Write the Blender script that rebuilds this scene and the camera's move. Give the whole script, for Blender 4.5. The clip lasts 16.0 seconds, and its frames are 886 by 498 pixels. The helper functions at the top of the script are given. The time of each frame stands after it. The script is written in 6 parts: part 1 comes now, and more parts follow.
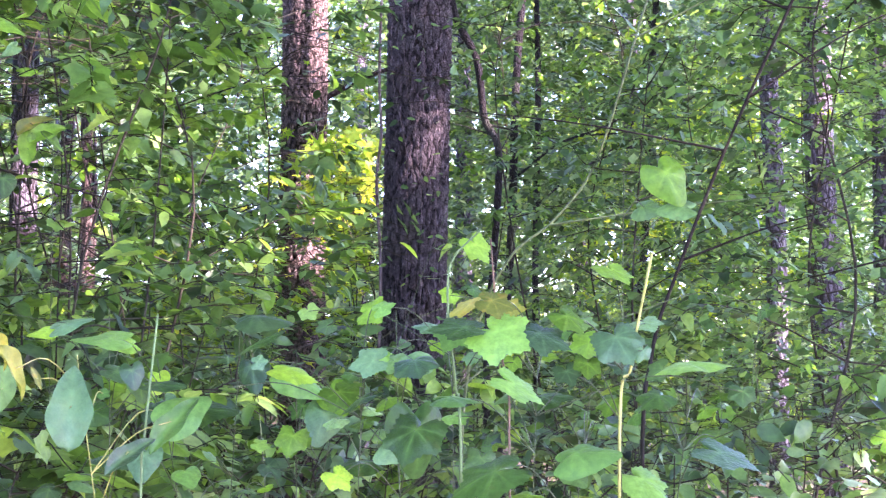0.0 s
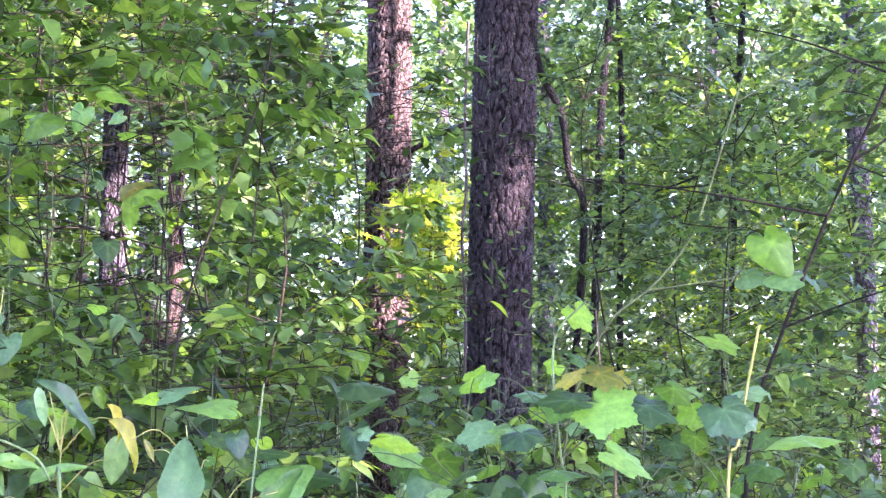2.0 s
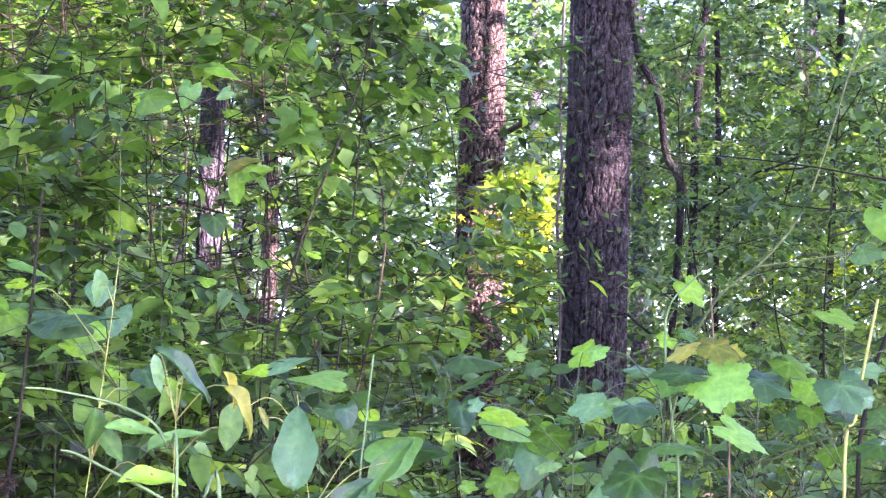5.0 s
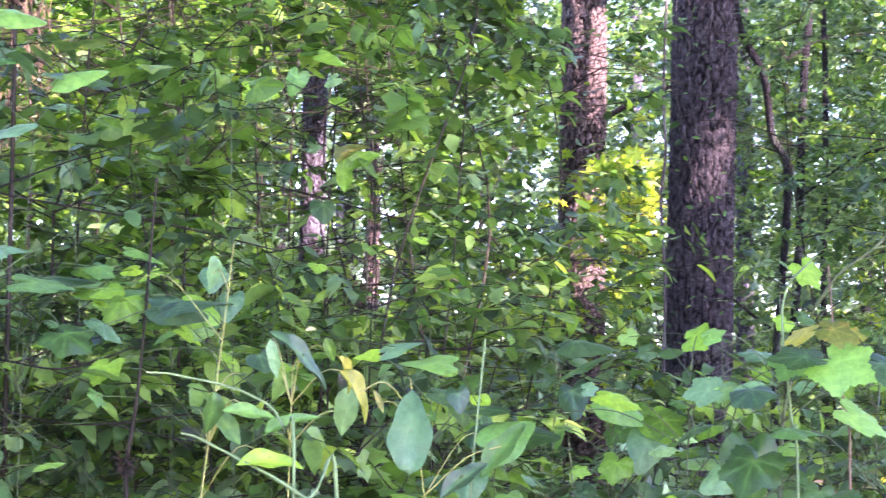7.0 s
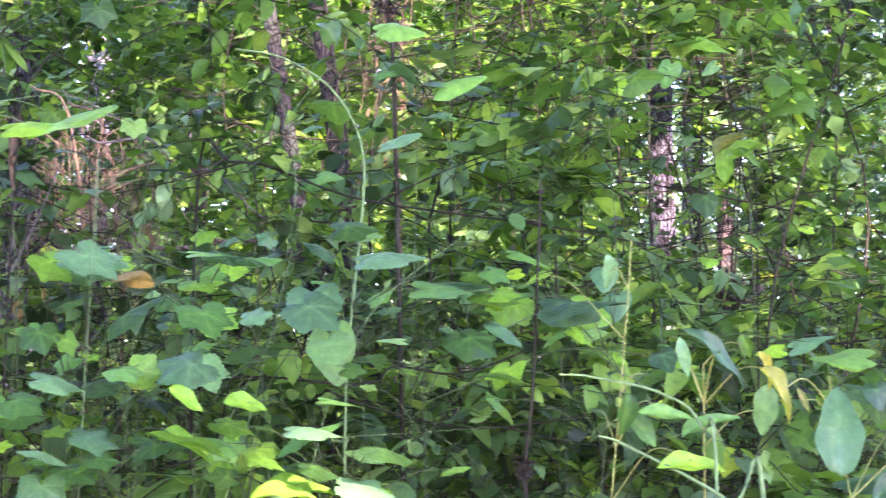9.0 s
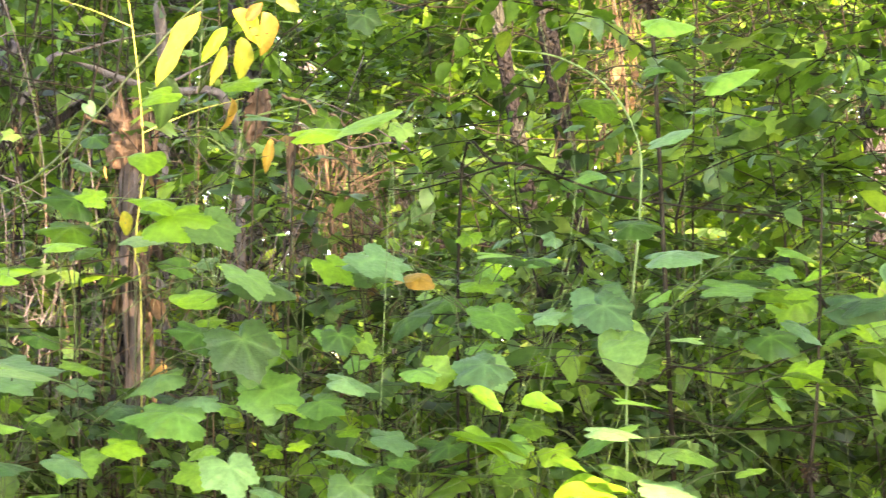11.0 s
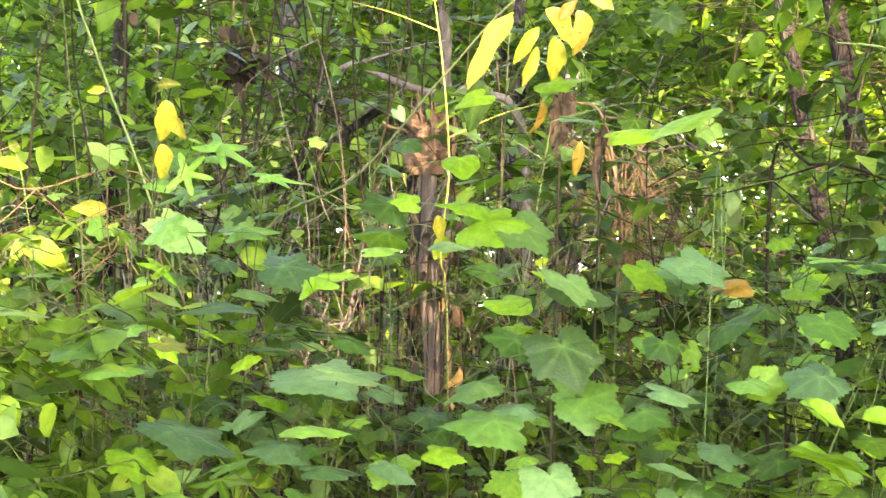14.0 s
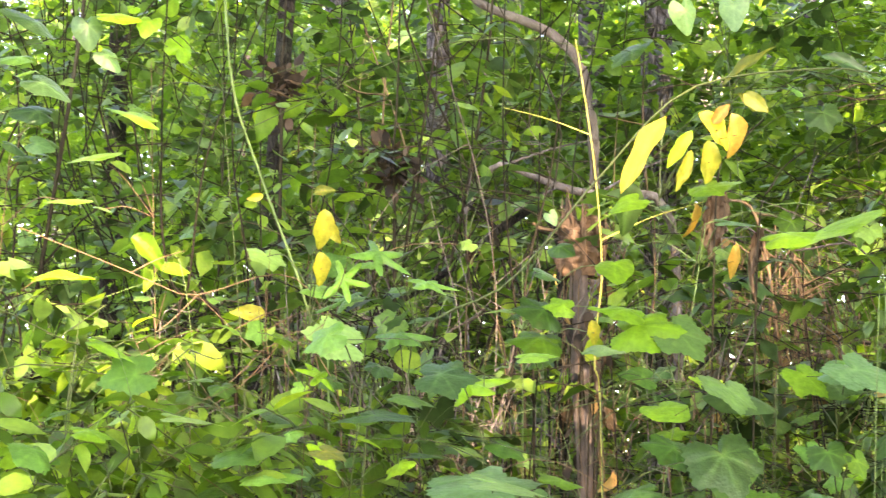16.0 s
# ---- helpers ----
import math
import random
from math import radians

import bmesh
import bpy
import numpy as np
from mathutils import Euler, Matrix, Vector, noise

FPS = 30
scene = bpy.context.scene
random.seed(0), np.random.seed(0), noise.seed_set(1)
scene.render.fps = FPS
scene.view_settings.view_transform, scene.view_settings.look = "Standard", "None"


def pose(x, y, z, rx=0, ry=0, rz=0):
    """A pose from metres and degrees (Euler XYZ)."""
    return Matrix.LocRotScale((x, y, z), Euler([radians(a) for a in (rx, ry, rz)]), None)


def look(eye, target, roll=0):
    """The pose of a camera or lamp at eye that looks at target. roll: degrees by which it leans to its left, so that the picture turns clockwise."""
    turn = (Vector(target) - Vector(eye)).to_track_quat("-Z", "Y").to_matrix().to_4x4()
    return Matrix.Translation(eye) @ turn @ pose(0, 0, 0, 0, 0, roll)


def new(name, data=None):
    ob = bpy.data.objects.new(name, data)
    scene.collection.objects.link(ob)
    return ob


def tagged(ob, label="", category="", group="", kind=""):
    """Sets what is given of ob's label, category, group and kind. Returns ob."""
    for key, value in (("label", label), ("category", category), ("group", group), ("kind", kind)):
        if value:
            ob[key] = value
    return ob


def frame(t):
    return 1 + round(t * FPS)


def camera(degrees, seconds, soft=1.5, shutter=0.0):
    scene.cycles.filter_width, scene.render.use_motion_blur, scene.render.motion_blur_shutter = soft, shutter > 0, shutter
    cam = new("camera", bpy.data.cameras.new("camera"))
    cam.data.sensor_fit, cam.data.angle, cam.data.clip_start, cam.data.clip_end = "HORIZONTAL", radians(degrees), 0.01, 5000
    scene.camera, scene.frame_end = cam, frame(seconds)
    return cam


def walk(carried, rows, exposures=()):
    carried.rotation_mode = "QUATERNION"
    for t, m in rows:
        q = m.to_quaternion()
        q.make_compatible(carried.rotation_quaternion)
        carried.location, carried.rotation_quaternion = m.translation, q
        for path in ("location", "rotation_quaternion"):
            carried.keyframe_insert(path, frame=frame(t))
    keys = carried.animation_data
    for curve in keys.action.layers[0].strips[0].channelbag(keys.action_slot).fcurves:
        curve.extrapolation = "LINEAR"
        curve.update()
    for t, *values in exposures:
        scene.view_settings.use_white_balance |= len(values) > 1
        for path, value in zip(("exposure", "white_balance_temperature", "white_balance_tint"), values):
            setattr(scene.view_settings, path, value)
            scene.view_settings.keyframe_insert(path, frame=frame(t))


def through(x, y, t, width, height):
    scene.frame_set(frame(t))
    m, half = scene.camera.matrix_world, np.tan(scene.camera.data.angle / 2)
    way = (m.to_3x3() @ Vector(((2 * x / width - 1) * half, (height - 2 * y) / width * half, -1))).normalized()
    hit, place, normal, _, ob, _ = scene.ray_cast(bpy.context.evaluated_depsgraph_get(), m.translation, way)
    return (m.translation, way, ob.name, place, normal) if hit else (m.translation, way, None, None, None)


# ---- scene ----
cam = camera(35.95, 16.0, soft=1.3, shutter=0.4)
PATH = [  # seconds, metres, tilt, lean and turn in degrees
    (0.0, 0.004, 0.003, 1.501, 94.76, 0.31, 0.25),
    (0.5, -0.004, 0.006, 1.502, 95.05, 0.22, 1.09),
    (1.0, -0.011, 0.005, 1.510, 95.59, 0.16, 1.96),
    (1.5, -0.025, -0.001, 1.523, 96.27, 0.07, 2.81),
    (2.0, -0.032, -0.005, 1.532, 96.81, -0.02, 3.54),
    (2.5, -0.033, -0.004, 1.531, 97.16, -0.17, 4.25),
    (3.0, -0.041, -0.007, 1.526, 97.15, -0.30, 4.97),
    (3.5, -0.047, -0.005, 1.520, 96.90, -0.36, 5.59),
    (4.0, -0.059, 0.003, 1.514, 96.57, -0.49, 6.21),
    (4.2, -0.058, 0.009, 1.516, 96.38, -0.50, 6.54),
    (6.3, -0.088, -0.014, 1.509, 95.94, -0.92, 8.50),
    (6.5, -0.092, -0.002, 1.510, 95.82, -0.87, 9.04),
    (7.0, -0.079, 0.003, 1.511, 95.54, -0.61, 11.46),
    (7.5, -0.054, 0.016, 1.509, 95.24, -0.35, 15.34),
    (8.0, -0.039, 0.029, 1.513, 95.24, 0.25, 19.81),
    (8.5, -0.104, 0.036, 1.521, 95.44, 0.56, 23.26),
    (9.0, -0.174, 0.031, 1.510, 95.60, 0.74, 25.90),
    (9.5, -0.224, 0.014, 1.515, 95.70, 0.90, 28.17),
    (10.0, -0.260, -0.002, 1.518, 95.81, 0.87, 30.34),
    (10.2, -0.269, -0.028, 1.515, 95.77, 0.86, 30.85),
    (12.3, -0.387, -0.034, 1.509, 95.70, 0.75, 39.41),
    (12.5, -0.396, -0.032, 1.508, 95.61, 0.67, 39.99),
    (13.0, -0.406, -0.036, 1.506, 95.48, 0.44, 41.38),
    (13.5, -0.419, -0.040, 1.507, 95.61, 0.16, 42.85),
    (14.0, -0.430, -0.044, 1.511, 96.23, -0.18, 44.21),
    (14.5, -0.438, -0.049, 1.524, 97.29, -0.40, 45.67),
    (15.0, -0.435, -0.053, 1.528, 98.38, -0.55, 46.99),
    (15.5, -0.432, -0.056, 1.531, 99.31, -0.70, 48.32),
    (16.0, -0.436, -0.061, 1.532, 99.99, -0.74, 50.19),
]
EXPOSURES = [  # seconds, stops, white balance
    (0.0, 3.97, 5850, 60), (7.0, 3.99, 5850, 60), (9.0, 3.95, 5950, 52), (9.6, 3.96, 6300, 47), (10.2, 4.07, 8100, 34), (12.3, 4.19, 9100, 26), (14.5, 4.10, 9100, 26), (16.0, 3.92, 9000, 27),
]
walk(cam, [(t, pose(*p)) for t, *p in PATH], EXPOSURES)

# ---- light ----
SUN_AZ, SUN_EL = -118.0, 30.0  # from straight ahead, counted to the left; over the horizon


def spot(az, el, d):
    """A place by its bearing to the left of straight ahead, its angle over eye height and its distance from the first stand."""
    a, e = radians(az), radians(el)
    return Vector((-math.sin(a) * math.cos(e) * d, math.cos(a) * math.cos(e) * d, 1.5 + math.sin(e) * d))


SUN_WAY = spot(SUN_AZ, SUN_EL, 1.0) - Vector((0, 0, 1.5))
sky = bpy.data.worlds.new("sky")
scene.world = sky
sky.use_nodes = True
sky_tex = sky.node_tree.nodes.new("ShaderNodeTexSky")
sky_tex.sky_type, sky_tex.sun_disc = "NISHITA", False
sky_tex.sun_elevation, sky_tex.sun_rotation = radians(SUN_EL), radians(-SUN_AZ)
sky_tex.dust_density, sky_tex.ozone_density = 0.3, 1.6
sky.node_tree.links.new(sky_tex.outputs[0], sky.node_tree.nodes["Background"].inputs[0])
sky.node_tree.nodes["Background"].inputs[1].default_value = 0.15
sun = new("sun", bpy.data.lights.new("sun", "SUN"))
sun.data.energy, sun.data.angle, sun.data.color = 3.8, radians(0.8), (1.0, 0.86, 0.68)
sun.matrix_world = look(SUN_WAY * 40, (0, 0, 0))

# ---- materials ----
def nodes_of(name):
    m = bpy.data.materials.new(name)
    m.use_nodes = True
    t = m.node_tree
    return m, t, t.nodes["Principled BSDF"], t.nodes["Material Output"]


def add(t, kind, **inputs):
    n = t.nodes.new(kind)
    for key, value in inputs.items():
        n.inputs[key.replace("_", " ")].default_value = value
    return n


def ramp(t, stops):
    n = t.nodes.new("ShaderNodeValToRGB")
    e = n.color_ramp.elements
    while len(e) < len(stops):
        e.new(0.5)
    for k, (at, colour) in enumerate(stops):
        e[k].position, e[k].color = at, (*colour, 1)
    return n


def leaf_material(name, dark, mid, light, through=0.44, rough=0.42, single=False, blemish=(0.10, 0.07, 0.02), old=0.12, sheen=0.32):
    """Leaf tissue: a colour for each leaf, blotches over it, gloss on the upper skin and light coming through."""
    m, t, b, out = nodes_of(name)
    if single:
        rnd = t.nodes.new("ShaderNodeObjectInfo").outputs["Random"]
    else:
        rnd = t.nodes.new("ShaderNodeNewGeometry").outputs["Random Per Island"]
    col = ramp(t, [(0.0, tuple(c * (0.75 if single else 0.42) for c in dark)), (0.22, dark), (0.55, mid), (0.84, light), (1.0, (light[0] * 1.5, light[1] * 1.3, light[2] * 0.95))])
    t.links.new(rnd, col.inputs[0])
    co = t.nodes.new("ShaderNodeTexCoord")
    big = add(t, "ShaderNodeTexNoise", Scale=14.0 if not single else 3.0, Detail=3.0)
    t.links.new(co.outputs["Object"], big.inputs["Vector"])
    edge = ramp(t, [(0.62 - old * 0.3, (0, 0, 0)), (0.78, (1, 1, 1))])
    t.links.new(big.outputs[0], edge.inputs[0])
    mix = t.nodes.new("ShaderNodeMixRGB")
    mix.inputs[2].default_value = (*blemish, 1)
    half = t.nodes.new("ShaderNodeMath")
    half.operation, half.inputs[1].default_value = "MULTIPLY", old * 3
    t.links.new(edge.outputs[0], half.inputs[0])
    t.links.new(half.outputs[0], mix.inputs[0])
    t.links.new(col.outputs[0], mix.inputs[1])
    tint = mix.outputs[0]
    if single:
        vein = t.nodes.new("ShaderNodeAttribute")
        vein.attribute_name = "vein"
        vm = t.nodes.new("ShaderNodeMixRGB")
        vm.inputs[2].default_value = (*[min(1, c * 1.7 + 0.02) for c in light], 1)
        vs = t.nodes.new("ShaderNodeMath")
        vs.operation, vs.inputs[1].default_value = "MULTIPLY", 0.20
        t.links.new(vein.outputs["Fac"], vs.inputs[0])
        t.links.new(vs.outputs[0], vm.inputs[0])
        t.links.new(tint, vm.inputs[1])
        tint = vm.outputs[0]
    fine = add(t, "ShaderNodeTexNoise", Scale=60.0 if not single else 18.0, Detail=2.0)
    t.links.new(co.outputs["Object"], fine.inputs["Vector"])
    mottle = ramp(t, [(0.30, (0.62, 0.66, 0.60)), (0.5, (0.95, 0.95, 0.95)), (0.72, (1.25, 1.2, 1.1))])
    soft = add(t, "ShaderNodeTexNoise", Scale=42.0 if not single else 5.0, Detail=4.0, Roughness=0.65)
    t.links.new(co.outputs["Object"], soft.inputs["Vector"])
    t.links.new(soft.outputs[0], mottle.inputs[0])
    uneven = t.nodes.new("ShaderNodeMixRGB")
    uneven.blend_type, uneven.inputs[0].default_value = "MULTIPLY", 1.0
    t.links.new(tint, uneven.inputs[1])
    t.links.new(mottle.outputs[0], uneven.inputs[2])
    tint = uneven.outputs[0]
    bump = add(t, "ShaderNodeBump", Strength=0.25 if not single else 0.14, Distance=0.004 if not single else 0.05)
    t.links.new(fine.outputs[0], bump.inputs["Height"])
    t.links.new(bump.outputs[0], b.inputs["Normal"])
    t.links.new(tint, b.inputs["Base Color"])
    b.inputs["Roughness"].default_value = rough
    b.inputs["Specular IOR Level"].default_value = sheen
    tr = t.nodes.new("ShaderNodeBsdfTranslucent")
    warm = t.nodes.new("ShaderNodeMixRGB")
    warm.blend_type = "MULTIPLY"
    warm.inputs[0].default_value, warm.inputs[2].default_value = 1.0, (1.6, 1.8, 0.62, 1)
    t.links.new(tint, warm.inputs[1])
    t.links.new(warm.outputs[0], tr.inputs[0])
    ms = t.nodes.new("ShaderNodeMixShader")
    ms.inputs[0].default_value = through
    t.links.new(b.outputs[0], ms.inputs[1])
    t.links.new(tr.outputs[0], ms.inputs[2])
    t.links.new(ms.outputs[0], out.inputs[0])
    return m


def bark_material(name, dark, light, sx=30.0, sz=6.0, rough=0.9, bump=0.6, lichen=0.15, moss=(0.16, 0.19, 0.13)):
    m, t, b, out = nodes_of(name)
    co = t.nodes.new("ShaderNodeTexCoord")
    mp = t.nodes.new("ShaderNodeMapping")
    mp.inputs["Scale"].default_value = (sx, sx, sz)
    t.links.new(co.outputs["Object"], mp.inputs[0])
    n1 = add(t, "ShaderNodeTexNoise", Scale=1.0, Detail=5.0, Roughness=0.65)
    t.links.new(mp.outputs[0], n1.inputs["Vector"])
    c = ramp(t, [(0.3, dark), (0.55, tuple((a + 2 * d) / 3 for a, d in zip(light, dark))), (0.75, light)])
    t.links.new(n1.outputs[0], c.inputs[0])
    n2 = add(t, "ShaderNodeTexNoise", Scale=3.5, Detail=4.0)
    t.links.new(co.outputs["Object"], n2.inputs["Vector"])
    r2 = ramp(t, [(0.52, (0, 0, 0)), (0.72, (lichen * 2,) * 3)])
    t.links.new(n2.outputs[0], r2.inputs[0])
    mix = t.nodes.new("ShaderNodeMixRGB")
    mix.inputs[2].default_value = (*moss, 1)
    t.links.new(r2.outputs[0], mix.inputs[0])
    t.links.new(c.outputs[0], mix.inputs[1])
    t.links.new(mix.outputs[0], b.inputs["Base Color"])
    bu = add(t, "ShaderNodeBump", Strength=bump, Distance=0.02)
    t.links.new(n1.outputs[0], bu.inputs["Height"])
    t.links.new(bu.outputs[0], b.inputs["Normal"])
    b.inputs["Roughness"].default_value = rough
    b.inputs["Specular IOR Level"].default_value = 0.25
    return m


def cracked(m, scale, dark, amount=0.85):
    """Dark fissures between the plates of old bark, stretched along the trunk."""
    t = m.node_tree
    b = t.nodes["Principled BSDF"]
    co = t.nodes.new("ShaderNodeTexCoord")
    wob = add(t, "ShaderNodeTexNoise", Scale=9.0, Detail=3.0)
    t.links.new(co.outputs["Object"], wob.inputs["Vector"])
    shift = t.nodes.new("ShaderNodeMixRGB")
    shift.inputs[0].default_value = 0.08
    t.links.new(co.outputs["Object"], shift.inputs[1])
    t.links.new(wob.outputs["Color"], shift.inputs[2])
    mp = t.nodes.new("ShaderNodeMapping")
    mp.inputs["Scale"].default_value = scale
    t.links.new(shift.outputs[0], mp.inputs[0])
    v = t.nodes.new("ShaderNodeTexVoronoi")
    v.feature = "DISTANCE_TO_EDGE"
    v.inputs["Scale"].default_value = 1.0
    t.links.new(mp.outputs[0], v.inputs["Vector"])
    r = ramp(t, [(0.02, (amount,) * 3), (0.14, (0, 0, 0))])
    t.links.new(v.outputs["Distance"], r.inputs[0])
    old = b.inputs["Base Color"].links[0].from_socket
    mix = t.nodes.new("ShaderNodeMixRGB")
    mix.inputs[2].default_value = (*dark, 1)
    t.links.new(r.outputs[0], mix.inputs[0])
    t.links.new(old, mix.inputs[1])
    t.links.new(mix.outputs[0], b.inputs["Base Color"])
    lift = ramp(t, [(0.0, (0, 0, 0)), (0.2, (1, 1, 1))])
    t.links.new(v.outputs["Distance"], lift.inputs[0])
    bu = add(t, "ShaderNodeBump", Strength=0.9, Distance=0.02)
    t.links.new(lift.outputs[0], bu.inputs["Height"])
    t.links.new(b.inputs["Normal"].links[0].from_socket, bu.inputs["Normal"])
    t.links.new(bu.outputs[0], b.inputs["Normal"])
    return m


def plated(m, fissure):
    """Pale weathered plates; fissures carry dark inner bark and crack shade in one colour."""
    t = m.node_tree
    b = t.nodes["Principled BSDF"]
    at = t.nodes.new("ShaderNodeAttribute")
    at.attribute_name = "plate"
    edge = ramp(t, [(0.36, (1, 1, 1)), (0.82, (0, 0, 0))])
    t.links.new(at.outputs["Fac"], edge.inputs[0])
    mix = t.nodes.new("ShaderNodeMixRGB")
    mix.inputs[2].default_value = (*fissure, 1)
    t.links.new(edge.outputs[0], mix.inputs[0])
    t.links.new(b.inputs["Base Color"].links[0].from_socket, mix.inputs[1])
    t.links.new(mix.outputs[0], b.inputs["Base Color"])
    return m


def twig_material(name, dark, light, rough=0.6, gloss=0.2):
    m = bark_material(name, dark, light, sx=60.0, sz=25.0, rough=rough, bump=0.4, lichen=0.05)
    m.node_tree.nodes["Principled BSDF"].inputs["Specular IOR Level"].default_value = gloss
    return m


PINE_BARK = bark_material("pine_bark", (0.036, 0.031, 0.034), (0.185, 0.156, 0.160), sx=60, sz=26, bump=0.9, lichen=0.2, moss=(0.17, 0.19, 0.17))
RED_BARK = bark_material("red_pine_bark", (0.085, 0.063, 0.055), (0.31, 0.23, 0.198), sx=24, sz=6, bump=0.7, lichen=0.08)
GREY_BARK = bark_material("grey_bark", (0.062, 0.058, 0.070), (0.26, 0.24, 0.285), sx=34, sz=12, bump=0.9)
PALE_BARK = bark_material("pale_bark", (0.10, 0.093, 0.10), (0.42, 0.40, 0.43), sx=16, sz=9, bump=0.5, lichen=0.3)
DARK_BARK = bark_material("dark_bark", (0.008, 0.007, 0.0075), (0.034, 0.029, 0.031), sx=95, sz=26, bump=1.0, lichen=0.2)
ROTTEN = bark_material("rotten_wood", (0.045, 0.028, 0.018), (0.29, 0.19, 0.12), sx=40, sz=7, bump=0.9, lichen=0.05)
DEAD_GREY = bark_material("dead_wood", (0.08, 0.07, 0.066), (0.24, 0.215, 0.20), sx=50, sz=14)
VINE_BARK = bark_material("vine_bark", (0.05, 0.040, 0.038), (0.15, 0.125, 0.115), sx=60, sz=20)
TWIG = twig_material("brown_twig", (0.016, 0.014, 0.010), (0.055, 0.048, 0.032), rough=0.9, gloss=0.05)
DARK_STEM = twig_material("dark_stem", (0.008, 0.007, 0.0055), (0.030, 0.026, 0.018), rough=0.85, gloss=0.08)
GREEN_STEM = twig_material("green_stem", (0.032, 0.052, 0.018), (0.085, 0.125, 0.038), rough=0.45)
PALE_STEM = twig_material("pale_green_stem", (0.075, 0.135, 0.045), (0.155, 0.245, 0.085), rough=0.5)
YELLOW_STEM = twig_material("yellow_green_stem", (0.24, 0.26, 0.05), (0.45, 0.44, 0.13), rough=0.45)
TAN_STEM = twig_material("dry_stem", (0.07, 0.046, 0.028), (0.26, 0.175, 0.095))
DRY_TAN = leaf_material("dry_tan_leaf", (0.10, 0.062, 0.03), (0.20, 0.13, 0.062), (0.32, 0.22, 0.11), through=0.25, rough=0.8)
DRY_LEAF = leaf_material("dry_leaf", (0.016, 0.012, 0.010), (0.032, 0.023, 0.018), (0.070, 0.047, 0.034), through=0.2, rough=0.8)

cracked(PINE_BARK, (70, 70, 24), (0.020, 0.016, 0.016), 0.6)
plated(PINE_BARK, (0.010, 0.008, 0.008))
cracked(RED_BARK, (44, 44, 15), (0.025, 0.018, 0.014), 0.6)
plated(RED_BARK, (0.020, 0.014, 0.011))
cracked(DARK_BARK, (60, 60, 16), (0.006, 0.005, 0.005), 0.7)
cracked(GREY_BARK, (30, 30, 9), (0.022, 0.018, 0.018), 0.8)
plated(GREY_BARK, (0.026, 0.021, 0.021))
cracked(PALE_BARK, (26, 26, 12), (0.03, 0.026, 0.026), 0.55)

G = dict(
    broad=leaf_material("understory_leaf", (0.034, 0.079, 0.028), (0.062, 0.138, 0.043), (0.110, 0.210, 0.062), rough=0.36),
    cool=leaf_material("cool_leaf", (0.043, 0.096, 0.034), (0.074, 0.149, 0.053), (0.114, 0.204, 0.072), through=0.3, rough=0.36),
    fresh=leaf_material("fresh_leaf", (0.058, 0.138, 0.024), (0.102, 0.210, 0.038), (0.168, 0.294, 0.054), through=0.45),
    gum=leaf_material("sweetgum_leaf", (0.12, 0.22, 0.018), (0.22, 0.33, 0.026), (0.34, 0.40, 0.034), through=0.55),
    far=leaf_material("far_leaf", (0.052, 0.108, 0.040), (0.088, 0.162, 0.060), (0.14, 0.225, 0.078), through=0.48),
    # distant: far leaf made greyer and bluer, haze put into the tint
    distant=leaf_material("hazed_leaf", (0.050, 0.100, 0.050), (0.084, 0.152, 0.078), (0.135, 0.215, 0.105), through=0.42, rough=0.36),
    canopy=leaf_material("canopy_leaf", (0.03, 0.075, 0.012), (0.05, 0.11, 0.018), (0.08, 0.15, 0.025), through=0.3),
)
TONES = [
    leaf_material("vine_leaf_green", (0.037, 0.099, 0.021), (0.077, 0.196, 0.044), (0.134, 0.309, 0.068), single=True, rough=0.34),
    leaf_material("vine_leaf_cool", (0.039, 0.096, 0.038), (0.080, 0.180, 0.075), (0.132, 0.272, 0.109), single=True, rough=0.30, through=0.3),
    leaf_material("vine_leaf_bright", (0.061, 0.146, 0.012), (0.119, 0.260, 0.023), (0.186, 0.373, 0.033), single=True, through=0.45),
    leaf_material("vine_leaf_yellow", (0.115, 0.145, 0.020), (0.225, 0.240, 0.034), (0.34, 0.315, 0.050), single=True, through=0.4, blemish=(0.339, 0.147, 0.034), old=0.2),
    leaf_material("vine_leaf_orange", (0.22, 0.135, 0.024), (0.33, 0.21, 0.045), (0.42, 0.29, 0.08), single=True, through=0.3, blemish=(0.249, 0.113, 0.034), old=0.25),
    leaf_material("vine_leaf_deep", (0.043, 0.099, 0.028), (0.078, 0.171, 0.048), (0.117, 0.241, 0.064), single=True, through=0.34),
]


